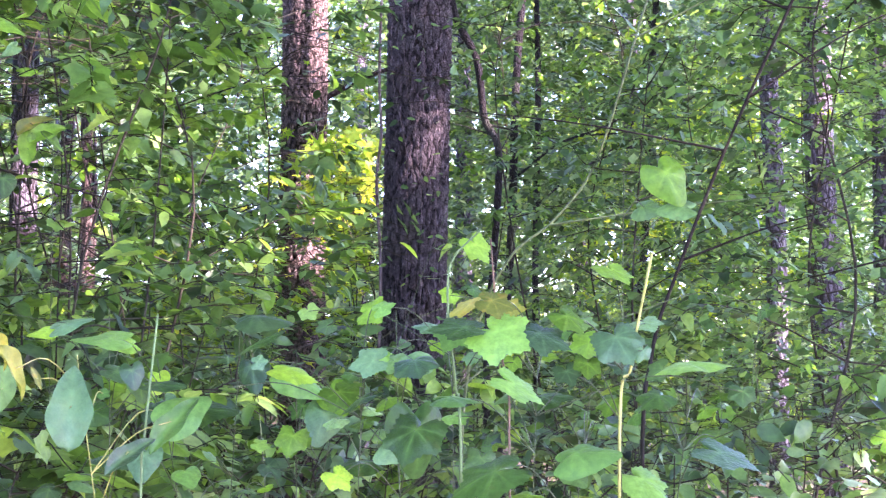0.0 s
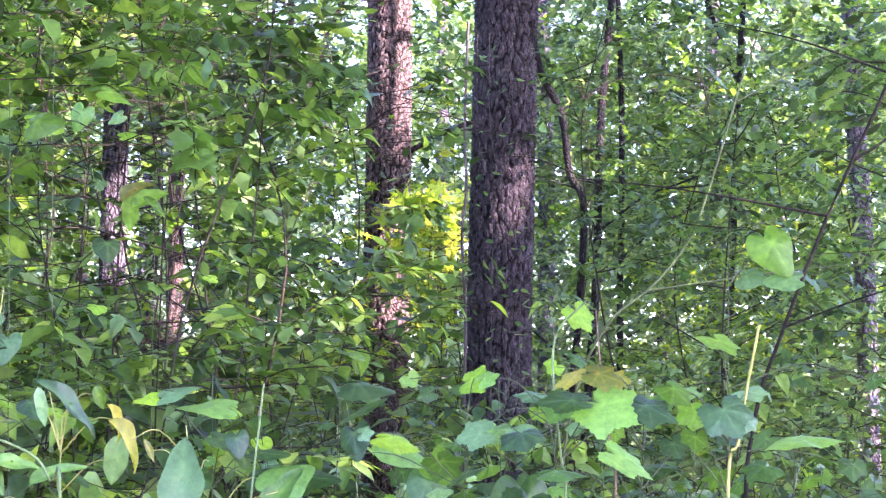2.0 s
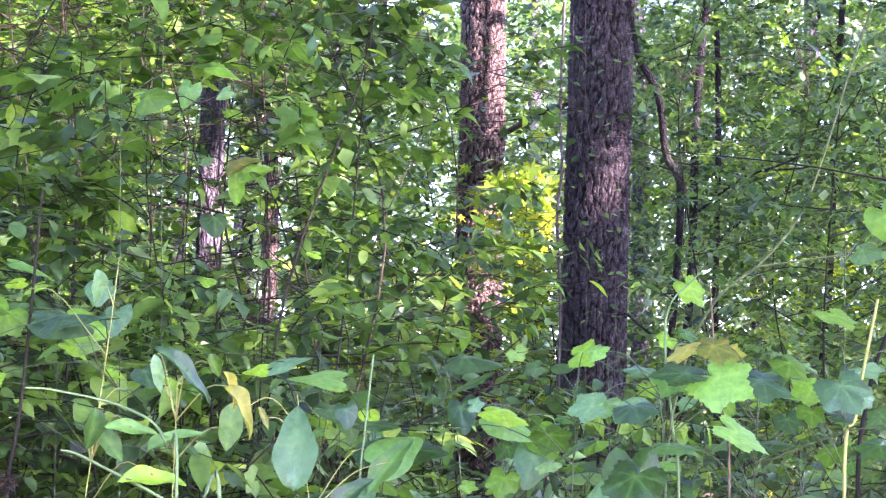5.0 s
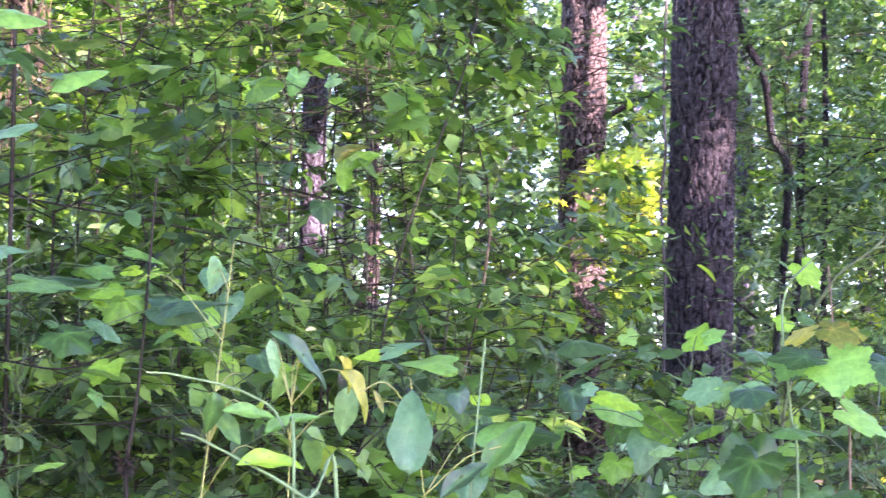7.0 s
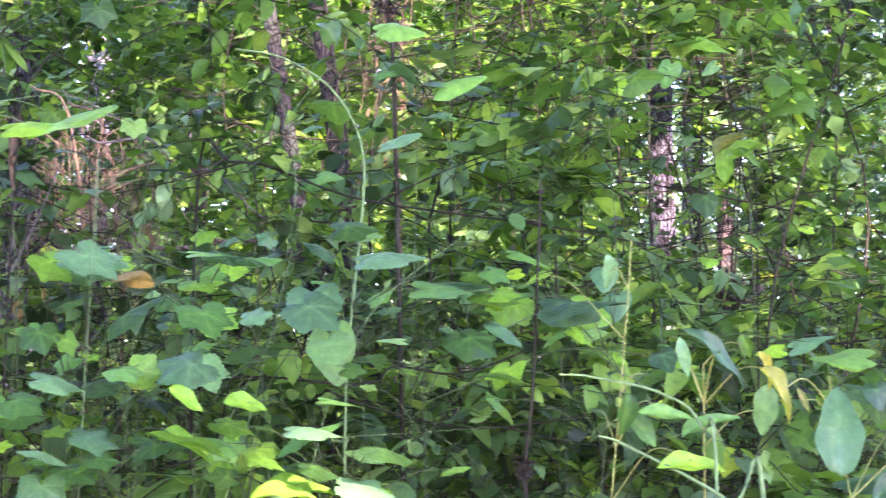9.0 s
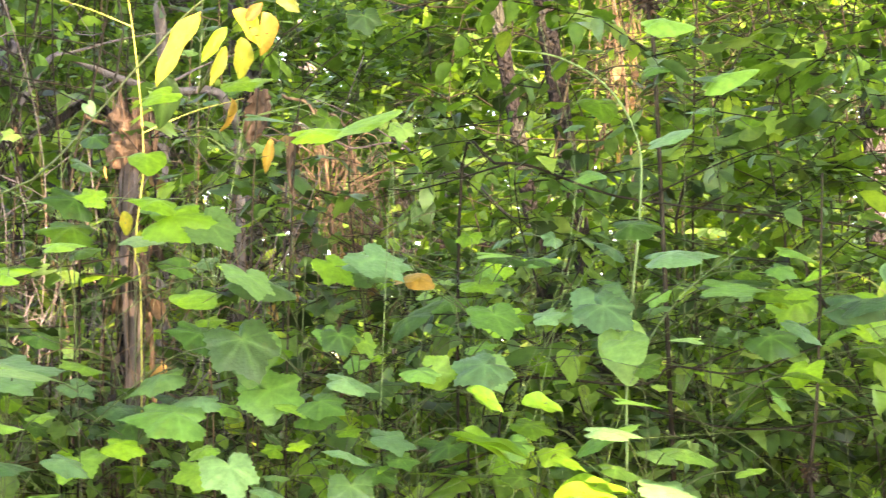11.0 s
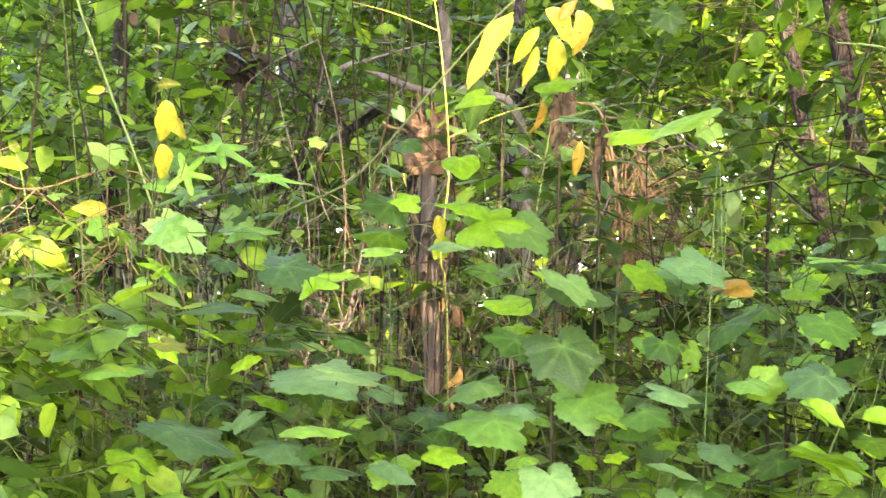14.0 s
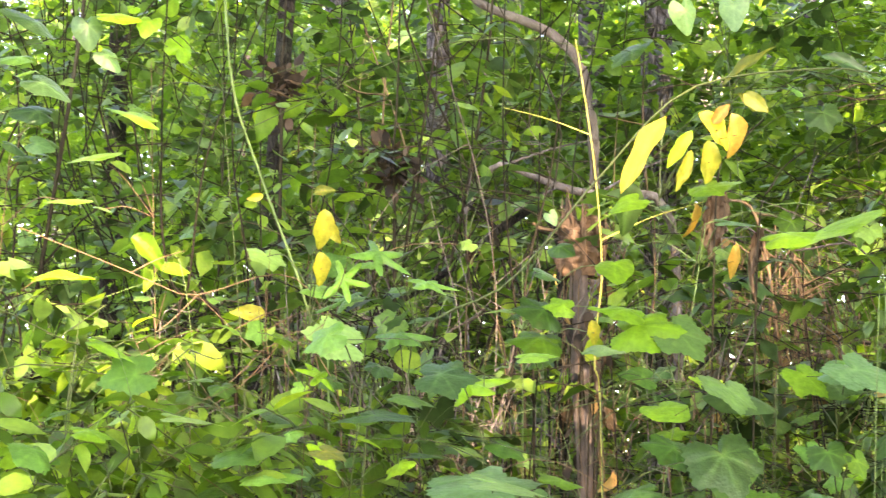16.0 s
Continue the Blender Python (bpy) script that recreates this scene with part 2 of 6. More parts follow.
def ground_material():
    m, t, b, out = nodes_of("forest_floor")
    co = t.nodes.new("ShaderNodeTexCoord")
    n1 = add(t, "ShaderNodeTexNoise", Scale=0.5, Detail=6.0)
    n2 = add(t, "ShaderNodeTexVoronoi", Scale=14.0)
    for n in (n1, n2):
        t.links.new(co.outputs["Object"], n.inputs["Vector"])
    c1 = ramp(t, [(0.35, (0.09, 0.065, 0.04)), (0.5, (0.15, 0.115, 0.07)), (0.62, (0.07, 0.11, 0.035)), (0.75, (0.10, 0.15, 0.045))])
    t.links.new(n1.outputs[0], c1.inputs[0])
    grey = t.nodes.new("ShaderNodeRGBToBW")
    t.links.new(n2.outputs["Color"], grey.inputs[0])
    tone = ramp(t, [(0.2, (0.45, 0.42, 0.40)), (0.8, (1.0, 0.95, 0.9))])
    t.links.new(grey.outputs[0], tone.inputs[0])
    mix = t.nodes.new("ShaderNodeMixRGB")
    mix.blend_type, mix.inputs[0].default_value = "MULTIPLY", 0.8
    t.links.new(c1.outputs[0], mix.inputs[1])
    t.links.new(tone.outputs[0], mix.inputs[2])
    t.links.new(mix.outputs[0], b.inputs["Base Color"])
    bu = add(t, "ShaderNodeBump", Strength=0.8, Distance=0.03)
    t.links.new(n2.outputs["Distance"], bu.inputs["Height"])
    t.links.new(bu.outputs[0], b.inputs["Normal"])
    b.inputs["Roughness"].default_value = 0.95
    return m


FLOOR = ground_material()

# ---- mesh tools ----
RNG = np.random.default_rng(7)
UP = np.array((0.0, 0.0, 1.0))


def solid(name, verts, faces, material, parent=None, label="", smooth=True):
    """One mesh object from arrays of corners and of triangles or quads."""
    me = bpy.data.meshes.new(name)
    v = np.asarray(verts, dtype=np.float32).reshape(-1, 3)
    f = np.asarray(faces, dtype=np.int32)
    k = f.shape[1]
    me.vertices.add(len(v))
    me.vertices.foreach_set("co", v.ravel())
    me.loops.add(f.size)
    me.loops.foreach_set("vertex_index", f.ravel())
    me.polygons.add(len(f))
    me.polygons.foreach_set("loop_start", np.arange(0, f.size, k, dtype=np.int32))
    me.polygons.foreach_set("loop_total", np.full(len(f), k, dtype=np.int32))
    me.polygons.foreach_set("use_smooth", np.full(len(f), smooth, dtype=bool))
    me.materials.append(material)
    me.update(calc_edges=True)
    ob = new(name, me)
    if parent is not None:
        ob.parent = parent
    if label:
        tagged(ob, label)
    return ob


def thing(name, at, label, category, group="", kind=""):
    """The Empty at a thing's base that carries its parts."""
    ob = new(name)
    ob.empty_display_size = 0.05
    ob.location = at
    return tagged(ob, label, category, group, kind)


def unit(a):
    a = np.asarray(a, dtype=float)
    return a / np.maximum(np.linalg.norm(a, axis=-1, keepdims=True), 1e-9)


def bend(points, n):
    """A smooth line of n places through the given ones."""
    p = np.asarray([tuple(q) for q in points], dtype=float)
    if len(p) < 3:
        s = np.linspace(0, 1, n)[:, None]
        return p[0] * (1 - s) + p[-1] * s
    q = np.vstack([2 * p[0] - p[1], p, 2 * p[-1] - p[-2]])
    s = np.linspace(0, len(p) - 1 - 1e-6, n)
    i, u = s.astype(int), (s % 1)[:, None]
    a, b, c, d = q[i], q[i + 1], q[i + 2], q[i + 3]
    return 0.5 * (2 * b + (c - a) * u + (2 * a - 5 * b + 4 * c - d) * u**2 + (3 * b - a - 3 * c + d) * u**3)


class Tubes:
    """Gathers round stems into one mesh of quads."""

    def __init__(self):
        self.v, self.f, self.n = [], [], 0

    def add(self, line, r0, r1, sides=5, rough=0.0):
        line = np.asarray(line, dtype=float)
        n = len(line)
        way = unit(np.gradient(line, axis=0))
        ref = np.where(np.abs(way[:, 2:3]) > 0.9, np.array([[1.0, 0, 0]]), UP[None])
        a = unit(np.cross(way, ref))
        b = np.cross(way, a)
        th = np.linspace(0, 2 * math.pi, sides, endpoint=False)
        r = np.linspace(r0, r1, n)[:, None, None]
        if rough:
            r = r * (1 + rough * (RNG.random((n, sides, 1)) - 0.5))
        ring = line[:, None] + r * (np.cos(th)[None, :, None] * a[:, None] + np.sin(th)[None, :, None] * b[:, None])
        i = np.arange(n - 1)[:, None] * sides
        j = np.arange(sides)[None]
        j2 = (j + 1) % sides
        f = np.stack([i + j, i + j2, i + sides + j2, i + sides + j], -1).reshape(-1, 4) + self.n
        self.v.append(ring.reshape(-1, 3))
        self.f.append(f)
        self.n += n * sides

    def done(self, name, material, parent=None, label="", kind=""):
        ob = solid(name, np.concatenate(self.v), np.concatenate(self.f), material, parent, label)
        return tagged(ob, kind=kind) if kind else ob


# Leaf shapes: across, along from the stalk to the tip, and up; one long or one wide.
def blade_shape(ys, ws, fold=0.25, droop=0.12):
    """A leaf with a raised fold on each side of the midrib, from its half widths."""
    v, f = [], []
    for y, w in zip(ys, ws):
        z = -droop * y * y
        v += [(-w, y, z + fold * w), (0, y, z), (w, y, z + fold * w)]
    for k in range(len(ys) - 1):
        a = 3 * k
        f += [(a, a + 1, a + 4), (a, a + 4, a + 3), (a + 1, a + 2, a + 5), (a + 1, a + 5, a + 4)]
    return np.array(v, float), np.array(f)


def lobed_shape(outline, rings, rise=0.10, droop=0.18, twist=0.0, roll=0.0):
    """A broad leaf round its stalk's end: outline(angle) gives how far it reaches, angle 0 at the tip; twisted and rolled like grown ones."""
    n = 56
    v, vein, f = [(0, 0, 0)], [1.0], []
    for r in rings:
        for k in range(n):
            a = 2 * math.pi * k / n
            reach = outline(a) * r
            x, y = math.sin(a) * reach, math.cos(a) * reach
            rib = max(math.exp(-(((a - c + math.pi) % (2 * math.pi) - math.pi) / 0.085) ** 2) for c in (0, 0.85, -0.85, 1.75, -1.75))
            v.append((x, y, rise * r * (1 - rib) * 0.07 - droop * r * r * 0.42 + twist * x * y + roll * x * abs(x) + 0.012 * r * math.sin(5 * a + 3 * r + 9 * twist)))
            vein.append(rib * (1.1 - r))
    for k in range(n):
        f.append((0, 1 + (k + 1) % n, 1 + k))
    for q in range(len(rings) - 1):
        for k in range(n):
            a, b = 1 + q * n + k, 1 + q * n + (k + 1) % n
            f += [(a, b, b + n), (a, b + n, a + n)]
    return np.array(v, float), np.array(f), vein


GRAPE_TURN, GRAPE_REACH = (0.0, 0.34, 0.62, 0.98, 1.35, 1.72, 2.25, 2.72, 2.98, math.pi), (0.66, 0.50, 0.43, 0.56, 0.45, 0.42, 0.50, 0.40, 0.22, 0.07)


def grape_outline(a):
    """Pointed middle and side lobes, an open notch at the stalk, and teeth all round."""
    a = (a + math.pi) % (2 * math.pi) - math.pi
    lop = 1 + 0.05 * math.sin(a)
    return lop * float(np.interp(abs(a), GRAPE_TURN, GRAPE_REACH)) + 0.020 * math.cos(28 * a) * min(1.0, (math.pi - abs(a)) * 2)


def heart_outline(a):
    a = (a + math.pi) % (2 * math.pi) - math.pi
    return 0.46 + 0.24 * math.exp(-(a / 0.36) ** 2) - 0.30 * math.exp(-((abs(a) - math.pi) / 0.42) ** 2) + 0.03 * math.cos(2 * a)


def star_outline(a):
    a = (a + math.pi) % (2 * math.pi) - math.pi
    k = max(math.exp(-(((a - c + math.pi) % (2 * math.pi) - math.pi) / 0.24) ** 2) for c in (0, 1.1, -1.1, 2.05, -2.05))
    return 0.17 + 0.42 * k


OVATE = blade_shape((0, 0.13, 0.38, 0.68, 1.0), (0.02, 0.19, 0.27, 0.20, 0.0), droop=0.16)
SIMPLE = blade_shape((0, 0.4, 1.0), (0.03, 0.28, 0.0))


def low_lobed(outline, n):
    v = [(0, 0.0, 0.0)]
    for k in range(n):
        a = 2 * math.pi * k / n
        r = outline(a)
        v.append((math.sin(a) * r, math.cos(a) * r, -0.10 * r + 0.03 * math.cos(3 * a)))
    v = np.array(v)
    v[:, 1] += 0.30
    return v, np.array([(0, 1 + (k + 1) % n, 1 + k) for k in range(n)])


GRAPE = low_lobed(lambda a: grape_outline(a) + 0.04 * math.cos(7 * a), 14)
STAR = low_lobed(star_outline, 17)
SPRIG_LEAVES = []
for k in range(5):  # a far spray: five leaves on one invisible twig's length
    a = (k - 2) * 0.7
    SPRIG_LEAVES.append((np.array((math.sin(a) * 0.35, 0.14 * k - 0.2, 0.10 * math.cos(3 * k))), a + 0.5 * (-1) ** k, 0.40))
FLAKE = (np.array([(0, 0, 0), (-0.3, 0.5, 0.06), (0.3, 0.5, 0.06), (0, 1, -0.06)], float), np.array([(0, 2, 1), (1, 2, 3)]))
sv, sf = [], []
for at, a, s in SPRIG_LEAVES:
    r = np.array([[math.cos(a), math.sin(a), 0], [-math.sin(a), math.cos(a), 0], [0, 0, 1]])
    sf.append(FLAKE[1] + 4 * len(sv))
    sv.append(FLAKE[0] * s @ r + at)
FAR_SPRIG = (np.concatenate(sv), np.concatenate(sf))


def leaves(name, shape, at, tip, face, size, material, parent=None, label="", kind=""):
    """Many leaves in one mesh: each one's stalk end, the way to its tip, the way its face looks and its length."""
    at, tip, face, size = np.asarray(at), unit(tip), np.asarray(face), np.asarray(size)
    face = unit(face - (face * tip).sum(-1, keepdims=True) * tip)
    side = np.cross(tip, face)
    v, f = shape
    own = np.random.default_rng(len(at))  # each one its own breadth, curl and twist
    side = side * own.uniform(0.72, 1.18, (len(at), 1))
    curl, twist = own.normal(0.6, 0.9, (len(at), 1, 1)), own.normal(0, 0.5, (len(at), 1, 1))
    rise = v[None, :, 2:3] * curl + twist * v[None, :, 0:1] * v[None, :, 1:2]
    out = at[:, None] + size[:, None, None] * (v[None, :, 0:1] * side[:, None] + v[None, :, 1:2] * tip[:, None] + rise * face[:, None])
    faces = (f[None] + (np.arange(len(at)) * len(v))[:, None, None]).reshape(-1, 3)
    ob = solid(name, out.reshape(-1, 3), faces, material, parent, label)
    return tagged(ob, kind=kind) if kind else ob


def ways(n, flat=0.35, rng=RNG):
    """Random tip and face directions for n leaves; flat: how far they lean from lying level."""
    a = rng.random(n) * 2 * math.pi
    tip = np.stack([np.cos(a), np.sin(a), rng.normal(-0.25, 0.3, n)], -1)
    face = UP + rng.normal(0, flat, (n, 3))
    return unit(tip), unit(face)

# ---- ground ----
def ground_height(x, y):
    return 0.10 * np.sin(x * 0.35 + 0.6) * np.cos(y * 0.28) + 0.05 * np.sin(x * 1.1) * np.sin(y * 0.9)


g1 = np.concatenate([-np.geomspace(600, 14, 14), np.linspace(-13, 13, 60), np.geomspace(14, 600, 14)])
gx, gy = np.meshgrid(g1 - 2, g1 + 6, indexing="ij")
near = np.clip(1 - np.hypot(gx, gy) / 120, 0, 1)
gv = np.stack([gx, gy, ground_height(gx, gy) * near], -1)
n1 = len(g1)
gi = (np.arange(n1 - 1)[:, None] * n1 + np.arange(n1 - 1)[None]).ravel()
tagged(solid("ground", gv, np.stack([gi, gi + n1, gi + n1 + 1, gi + 1], -1), FLOOR), "brown forest floor of leaf litter and low green growth", "ground", kind="structure")


def footing(x, y):
    return float(ground_height(np.float64(x), np.float64(y)))


# ---- trees ----
def clear_of_sun(at, spots, start=0.0, pad=0.0):
    """Which of the places leave the way from the sun to each sunlit spot open."""
    s = np.array(SUN_WAY)
    ok = np.ones(len(at), bool)
    for az, el, d, r in spots:
        r += pad if d > 8.5 else 0.0
        q = at - np.array(spot(az, el, d))
        along = q @ s
        off = np.linalg.norm(q - along[:, None] * s, axis=1)
        ok &= ~((along > start) & (off < r))
    return ok


# Spots kept sunlit: foliage on the way from each to the sun is left out.
SUNNY = [
    (-9.5, 8.5, 12.5, 0.5), (0.4, 9.2, 7.85, 0.29), (0.1, 11.6, 7.9, 0.2), (5.2, 14.5, 10.85, 0.25), (5.5, 6.0, 11.0, 0.35), (14.9, 6.0, 13.0, 0.5), (17.3, 8.5, 12.0, 0.3),
    (4.7, 7.2, 9.2, 0.42), (10.2, 4.5, 10.0, 0.3), (18.0, -0.2, 1.75, 0.10), (21.5, -1.8, 1.75, 0.12), (50.7, 6.9, 2.37, 0.17), (49.8, 13.6, 2.42, 0.23), (51.2, 11.0, 3.05, 0.2), (46.6, 10.2, 2.7, 0.18),
    (65.5, 6.0, 2.6, 0.27), (70.0, 9.0, 2.6, 0.22), (62.5, 12.0, 2.8, 0.15), (28.0, 15.5, 4.2, 0.25), (-13.5, 1.0, 11.0, 0.4), (32.0, -3.5, 1.9, 0.3), (37.0, 9.5, 6.0, 0.6), (47.0, 9.0, 2.3, 0.12), (25.0, 9.0, 5.0, 0.6), (33.0, 7.5, 6.0, 0.7), (20.5, 10.5, 6.0, 0.5), (29.0, 5.0, 5.5, 0.5), (40.0, 3.0, 5.5, 0.5), (22.0, 5.0, 9.0, 0.8), (30.0, 11.0, 9.0, 1.0), (57.0, 9.0, 6.0, 0.5),
    (68.0, 1.0, 3.5, 0.4), (18.0, 3.0, 3.6, 0.35), (8.0, -2.0, 3.0, 0.3), (13.2, 2.8, 4.6, 0.38),
    (43.3, 7.5, 3.7, 0.2), (29.7, 12.5, 4.65, 0.13), (24.0, -3.0, 9.0, 0.4), (33.0, -4.0, 8.0, 0.5), (52.0, -3.0, 8.0, 0.4), (58.0, -3.0, 4.4, 0.24), (50.0, -4.0, 5.5, 0.3),
]

def plates(theta, z, radius, cell_w, cell_h, seed):
    """Relief of cracked bark: 1 on a plate, 0 down in the crack beside it."""
    rng = np.random.default_rng(seed)
    nu = max(5, round(2 * math.pi * radius / cell_w))
    nv = int(z.max() / cell_h) + 4
    jit = rng.random((nu, nv, 2)) * 0.9
    u, v = theta / (2 * math.pi) * nu, z / cell_h + 1
    v = v + 0.35 * np.sin(u * 2.1)
    ui, vi = np.floor(u).astype(int), np.floor(v).astype(int)
    d1, d2 = np.full(u.shape, 9.0), np.full(u.shape, 9.0)
    for du in (-1, 0, 1):
        for dv in (-1, 0, 1):
            a, b = ui + du, np.clip(vi + dv, 0, nv - 1)
            p = jit[a % nu, b]
            d = np.hypot(a + p[..., 0] - u, b + p[..., 1] - v)
            d2 = np.where(d < d1, d1, np.minimum(d2, d))
            d1 = np.minimum(d1, d)
    tone = np.clip((d2 - d1) / 0.27, 0, 1)
    return tone * tone * (3 - 2 * tone)


GAPS = [(13.9, 16.0, 2.8, 10.5, 0.95), (16.1, 18.6, 5.0, 13.5, 0.96), (18.6, 20.9, 5.5, 12.5, 0.8), (4.9, 7.4, 10.0, 19, 0.9), (4.9, 7.3, -4.0, 5.6, 0.85), (-0.2, 3.4, 1.0, 19, 0.93), (-14.2, -12.7, -6, 12, 0.6), (-16.5, -14.3, -6, 13, 0.62), (-19.0, -17.0, 2, 10, 0.7), (40.3, 42.3, -1, 14, 0.75), (43.9, 45.3, -1, 12, 0.75)]


def open_to_trunks(at, rng):
    """Which leaves stand clear of the gaps in the foliage where trunks show through: bearings, angles up and how open."""
    az = np.degrees(np.arctan2(-at[:, 0], at[:, 1]))
    el = np.degrees(np.arctan2(at[:, 2] - 1.5, np.hypot(at[:, 0], at[:, 1])))
    keep = np.ones(len(at), bool)
    for a0, a1, e0, e1, p in GAPS:
        keep &= ~((az > a0) & (az < a1) & (el > e0) & (el < e1) & (rng.random(len(at)) < p))
    return keep


def trunk_mesh(name, parent, material, dia, height, lean=(0, 0), sides=18, step=0.35, seed=1, crack=0.0, cell=(0.05, 0.12), flare=0.22, fine_to=0.0, taper=0.45, wobble=0.02, label=""):
    rng = np.random.default_rng(seed)
    zs = np.concatenate([np.arange(0, min(height, 6.0), step), np.arange(6.0, height, max(step, 0.3))])
    if fine_to:
        zs = np.concatenate([np.arange(0, fine_to, 0.016), np.arange(fine_to, height, 0.3)])
    th = np.linspace(0, 2 * math.pi, sides, endpoint=False)
    T, Z = np.meshgrid(th, zs)
    R = dia / 2 * (1 - taper * Z / height) * (1 + flare * np.exp(-Z / 0.35) + 0.05 * np.sin(2 * T + seed))
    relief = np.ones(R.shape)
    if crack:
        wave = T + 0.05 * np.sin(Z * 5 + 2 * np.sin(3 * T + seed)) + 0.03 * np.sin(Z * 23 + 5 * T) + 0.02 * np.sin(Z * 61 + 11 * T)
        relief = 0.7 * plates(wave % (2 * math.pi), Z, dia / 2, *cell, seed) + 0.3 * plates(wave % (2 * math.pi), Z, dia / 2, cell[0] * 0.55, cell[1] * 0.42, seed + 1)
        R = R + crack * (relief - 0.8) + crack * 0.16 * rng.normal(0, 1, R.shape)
    ph = rng.random(4) * 6
    cx = lean[0] * Z + wobble * np.sin(Z * 0.9 + ph[0]) + wobble * 0.4 * np.sin(Z * 2.3 + ph[1])
    cy = lean[1] * Z + wobble * np.sin(Z * 0.8 + ph[2])
    v = np.stack([cx + R * np.cos(T), cy + R * np.sin(T), Z - 0.15], -1)
    n = len(zs)
    i = np.arange(n - 1)[:, None] * sides
    j = np.arange(sides)[None]
    f = np.stack([i + j, i + (j + 1) % sides, i + sides + (j + 1) % sides, i + sides + j], -1).reshape(-1, 4)
    ob = solid(name, v, f, material, parent, label)
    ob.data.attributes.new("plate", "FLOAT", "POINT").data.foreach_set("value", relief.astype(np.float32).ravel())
    return ob, lambda z: np.array((lean[0] * z + wobble * math.sin(z * 0.9 + ph[0]), lean[1] * z + wobble * math.sin(z * 0.8 + ph[2]), z - 0.15))


def crown(parent, middle, radius, height, n, rng, size=0.5):
    """The high crown: limbs with sprays round them, in uneven clumps."""
    hubs = rng.normal(0, 1, (max(4, n // 60), 3)) * (radius * 0.55, radius * 0.55, height * 0.4) + middle
    at = hubs[rng.integers(0, len(hubs), n)] + rng.normal(0, 0.55, (n, 3))
    world = at + np.array(parent.location)
    at = at[clear_of_sun(world, SUNNY, pad=0.3)]
    n = len(at)
    tip, face = ways(n, 0.5, rng)
    leaves("crown", FAR_SPRIG, at, tip, face, size * (0.7 + 0.6 * rng.random(n)), G["canopy"], parent, kind="stuff")
    t = Tubes()
    lines = [bend([middle + (0, 0, -height * 0.6), (middle + h) / 2 + rng.normal(0, 0.3, 3), h], 7) for h in hubs]
    clear = [q for q in lines if clear_of_sun(bend(q, 40) + np.array(parent.location), SUNNY[:9], pad=0.08).all()]
    for line in clear or lines[:1]:
        t.add(line, 0.05, 0.012, 5)
    t.done("branchwork", GREY_BARK, parent, kind="stuff")


def tree(az, d, dia, bark, label, height=17.0, lean=(0, 0), crown_n=150, seed=1, name="pine_tree", limbs=(), **kw):
    p = spot(az, 0, d)
    z = footing(p.x, p.y)
    ob = thing(name, (p.x, p.y, z), label, "tree", "forest trees")
    trunk, axis = trunk_mesh("trunk", ob, bark, dia, height, lean, seed=seed, **kw)
    rng = np.random.default_rng(seed)
    if crown_n:
        crown(ob, axis(height * 0.85), 2.2, 3.0, crown_n, rng)
    for k, (h, side, length, rise) in enumerate(limbs):  # dead or live side limbs
        t = Tubes()
        a = radians(az + side)
        way = np.array((-math.sin(a), math.cos(a), rise))
        s = axis(h)
        line = bend([s, s + way * length * 0.35 + (0, 0, 0.04), s + way * length * 0.7 + rng.normal(0, 0.05, 3), s + way * length + rng.normal(0, 0.1, 3)], 12)
        t.add(line, max(0.012, dia * 0.07), 0.004, 7, 0.15)
        for q in (5, 8, 10):
            t.add(bend([line[q], line[q] + rng.normal(0, 0.12, 3) + way * 0.2 * length, line[q] + rng.normal(0, 0.2, 3) + way * 0.4 * length], 6), 0.008, 0.003, 4)
        t.done("limb", bark, trunk)
    return ob


BIG = "tall pine with thick cracked dark grey bark and a sunlit patch"
tree(1.72, 8.0, 0.375, PINE_BARK, BIG, height=20, lean=(0.022, 0.0), sides=170, fine_to=4.6, crack=0.020, cell=(0.044, 0.14), seed=3, taper=0.08, flare=0.16, wobble=0.004)
tree(6.12, 11.0, 0.40, RED_BARK, "tall pine with reddish plated bark half lit by the sun", height=20, lean=(0.004, 0), sides=96, fine_to=5.2, crack=0.022, cell=(0.055, 0.13), seed=4, taper=0.25, flare=0.12, wobble=0.006, limbs=((3.7, -95, 1.6, 0.45),))
tree(-0.62, 13.5, 0.20, GREY_BARK, "slim grey trunk standing behind the big pine", seed=5, sides=32)
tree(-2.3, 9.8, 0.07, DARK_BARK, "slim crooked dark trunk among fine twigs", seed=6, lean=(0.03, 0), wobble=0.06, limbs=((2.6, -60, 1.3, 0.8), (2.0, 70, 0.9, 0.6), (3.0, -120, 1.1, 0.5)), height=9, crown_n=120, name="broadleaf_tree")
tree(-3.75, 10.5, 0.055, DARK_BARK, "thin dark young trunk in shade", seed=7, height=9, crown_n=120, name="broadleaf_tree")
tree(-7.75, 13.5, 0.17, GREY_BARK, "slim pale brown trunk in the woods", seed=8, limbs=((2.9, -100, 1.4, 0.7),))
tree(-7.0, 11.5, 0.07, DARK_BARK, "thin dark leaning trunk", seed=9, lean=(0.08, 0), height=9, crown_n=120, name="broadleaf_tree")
tree(-13.45, 11.0, 0.17, GREY_BARK, "slim pale trunk with a sunlit lower side", seed=10, sides=28, limbs=((2.9, 60, 1.2, 0.5), (3.4, -70, 1.0, 0.4)))
tree(-15.4, 12.0, 0.285, GREY_BARK, "straight grey pine trunk", seed=11, sides=40, step=0.1, crack=0.012)
tree(-17.9, 12.5, 0.26, GREY_BARK, "straight grey pine trunk", seed=12, sides=32, step=0.1, crack=0.012)
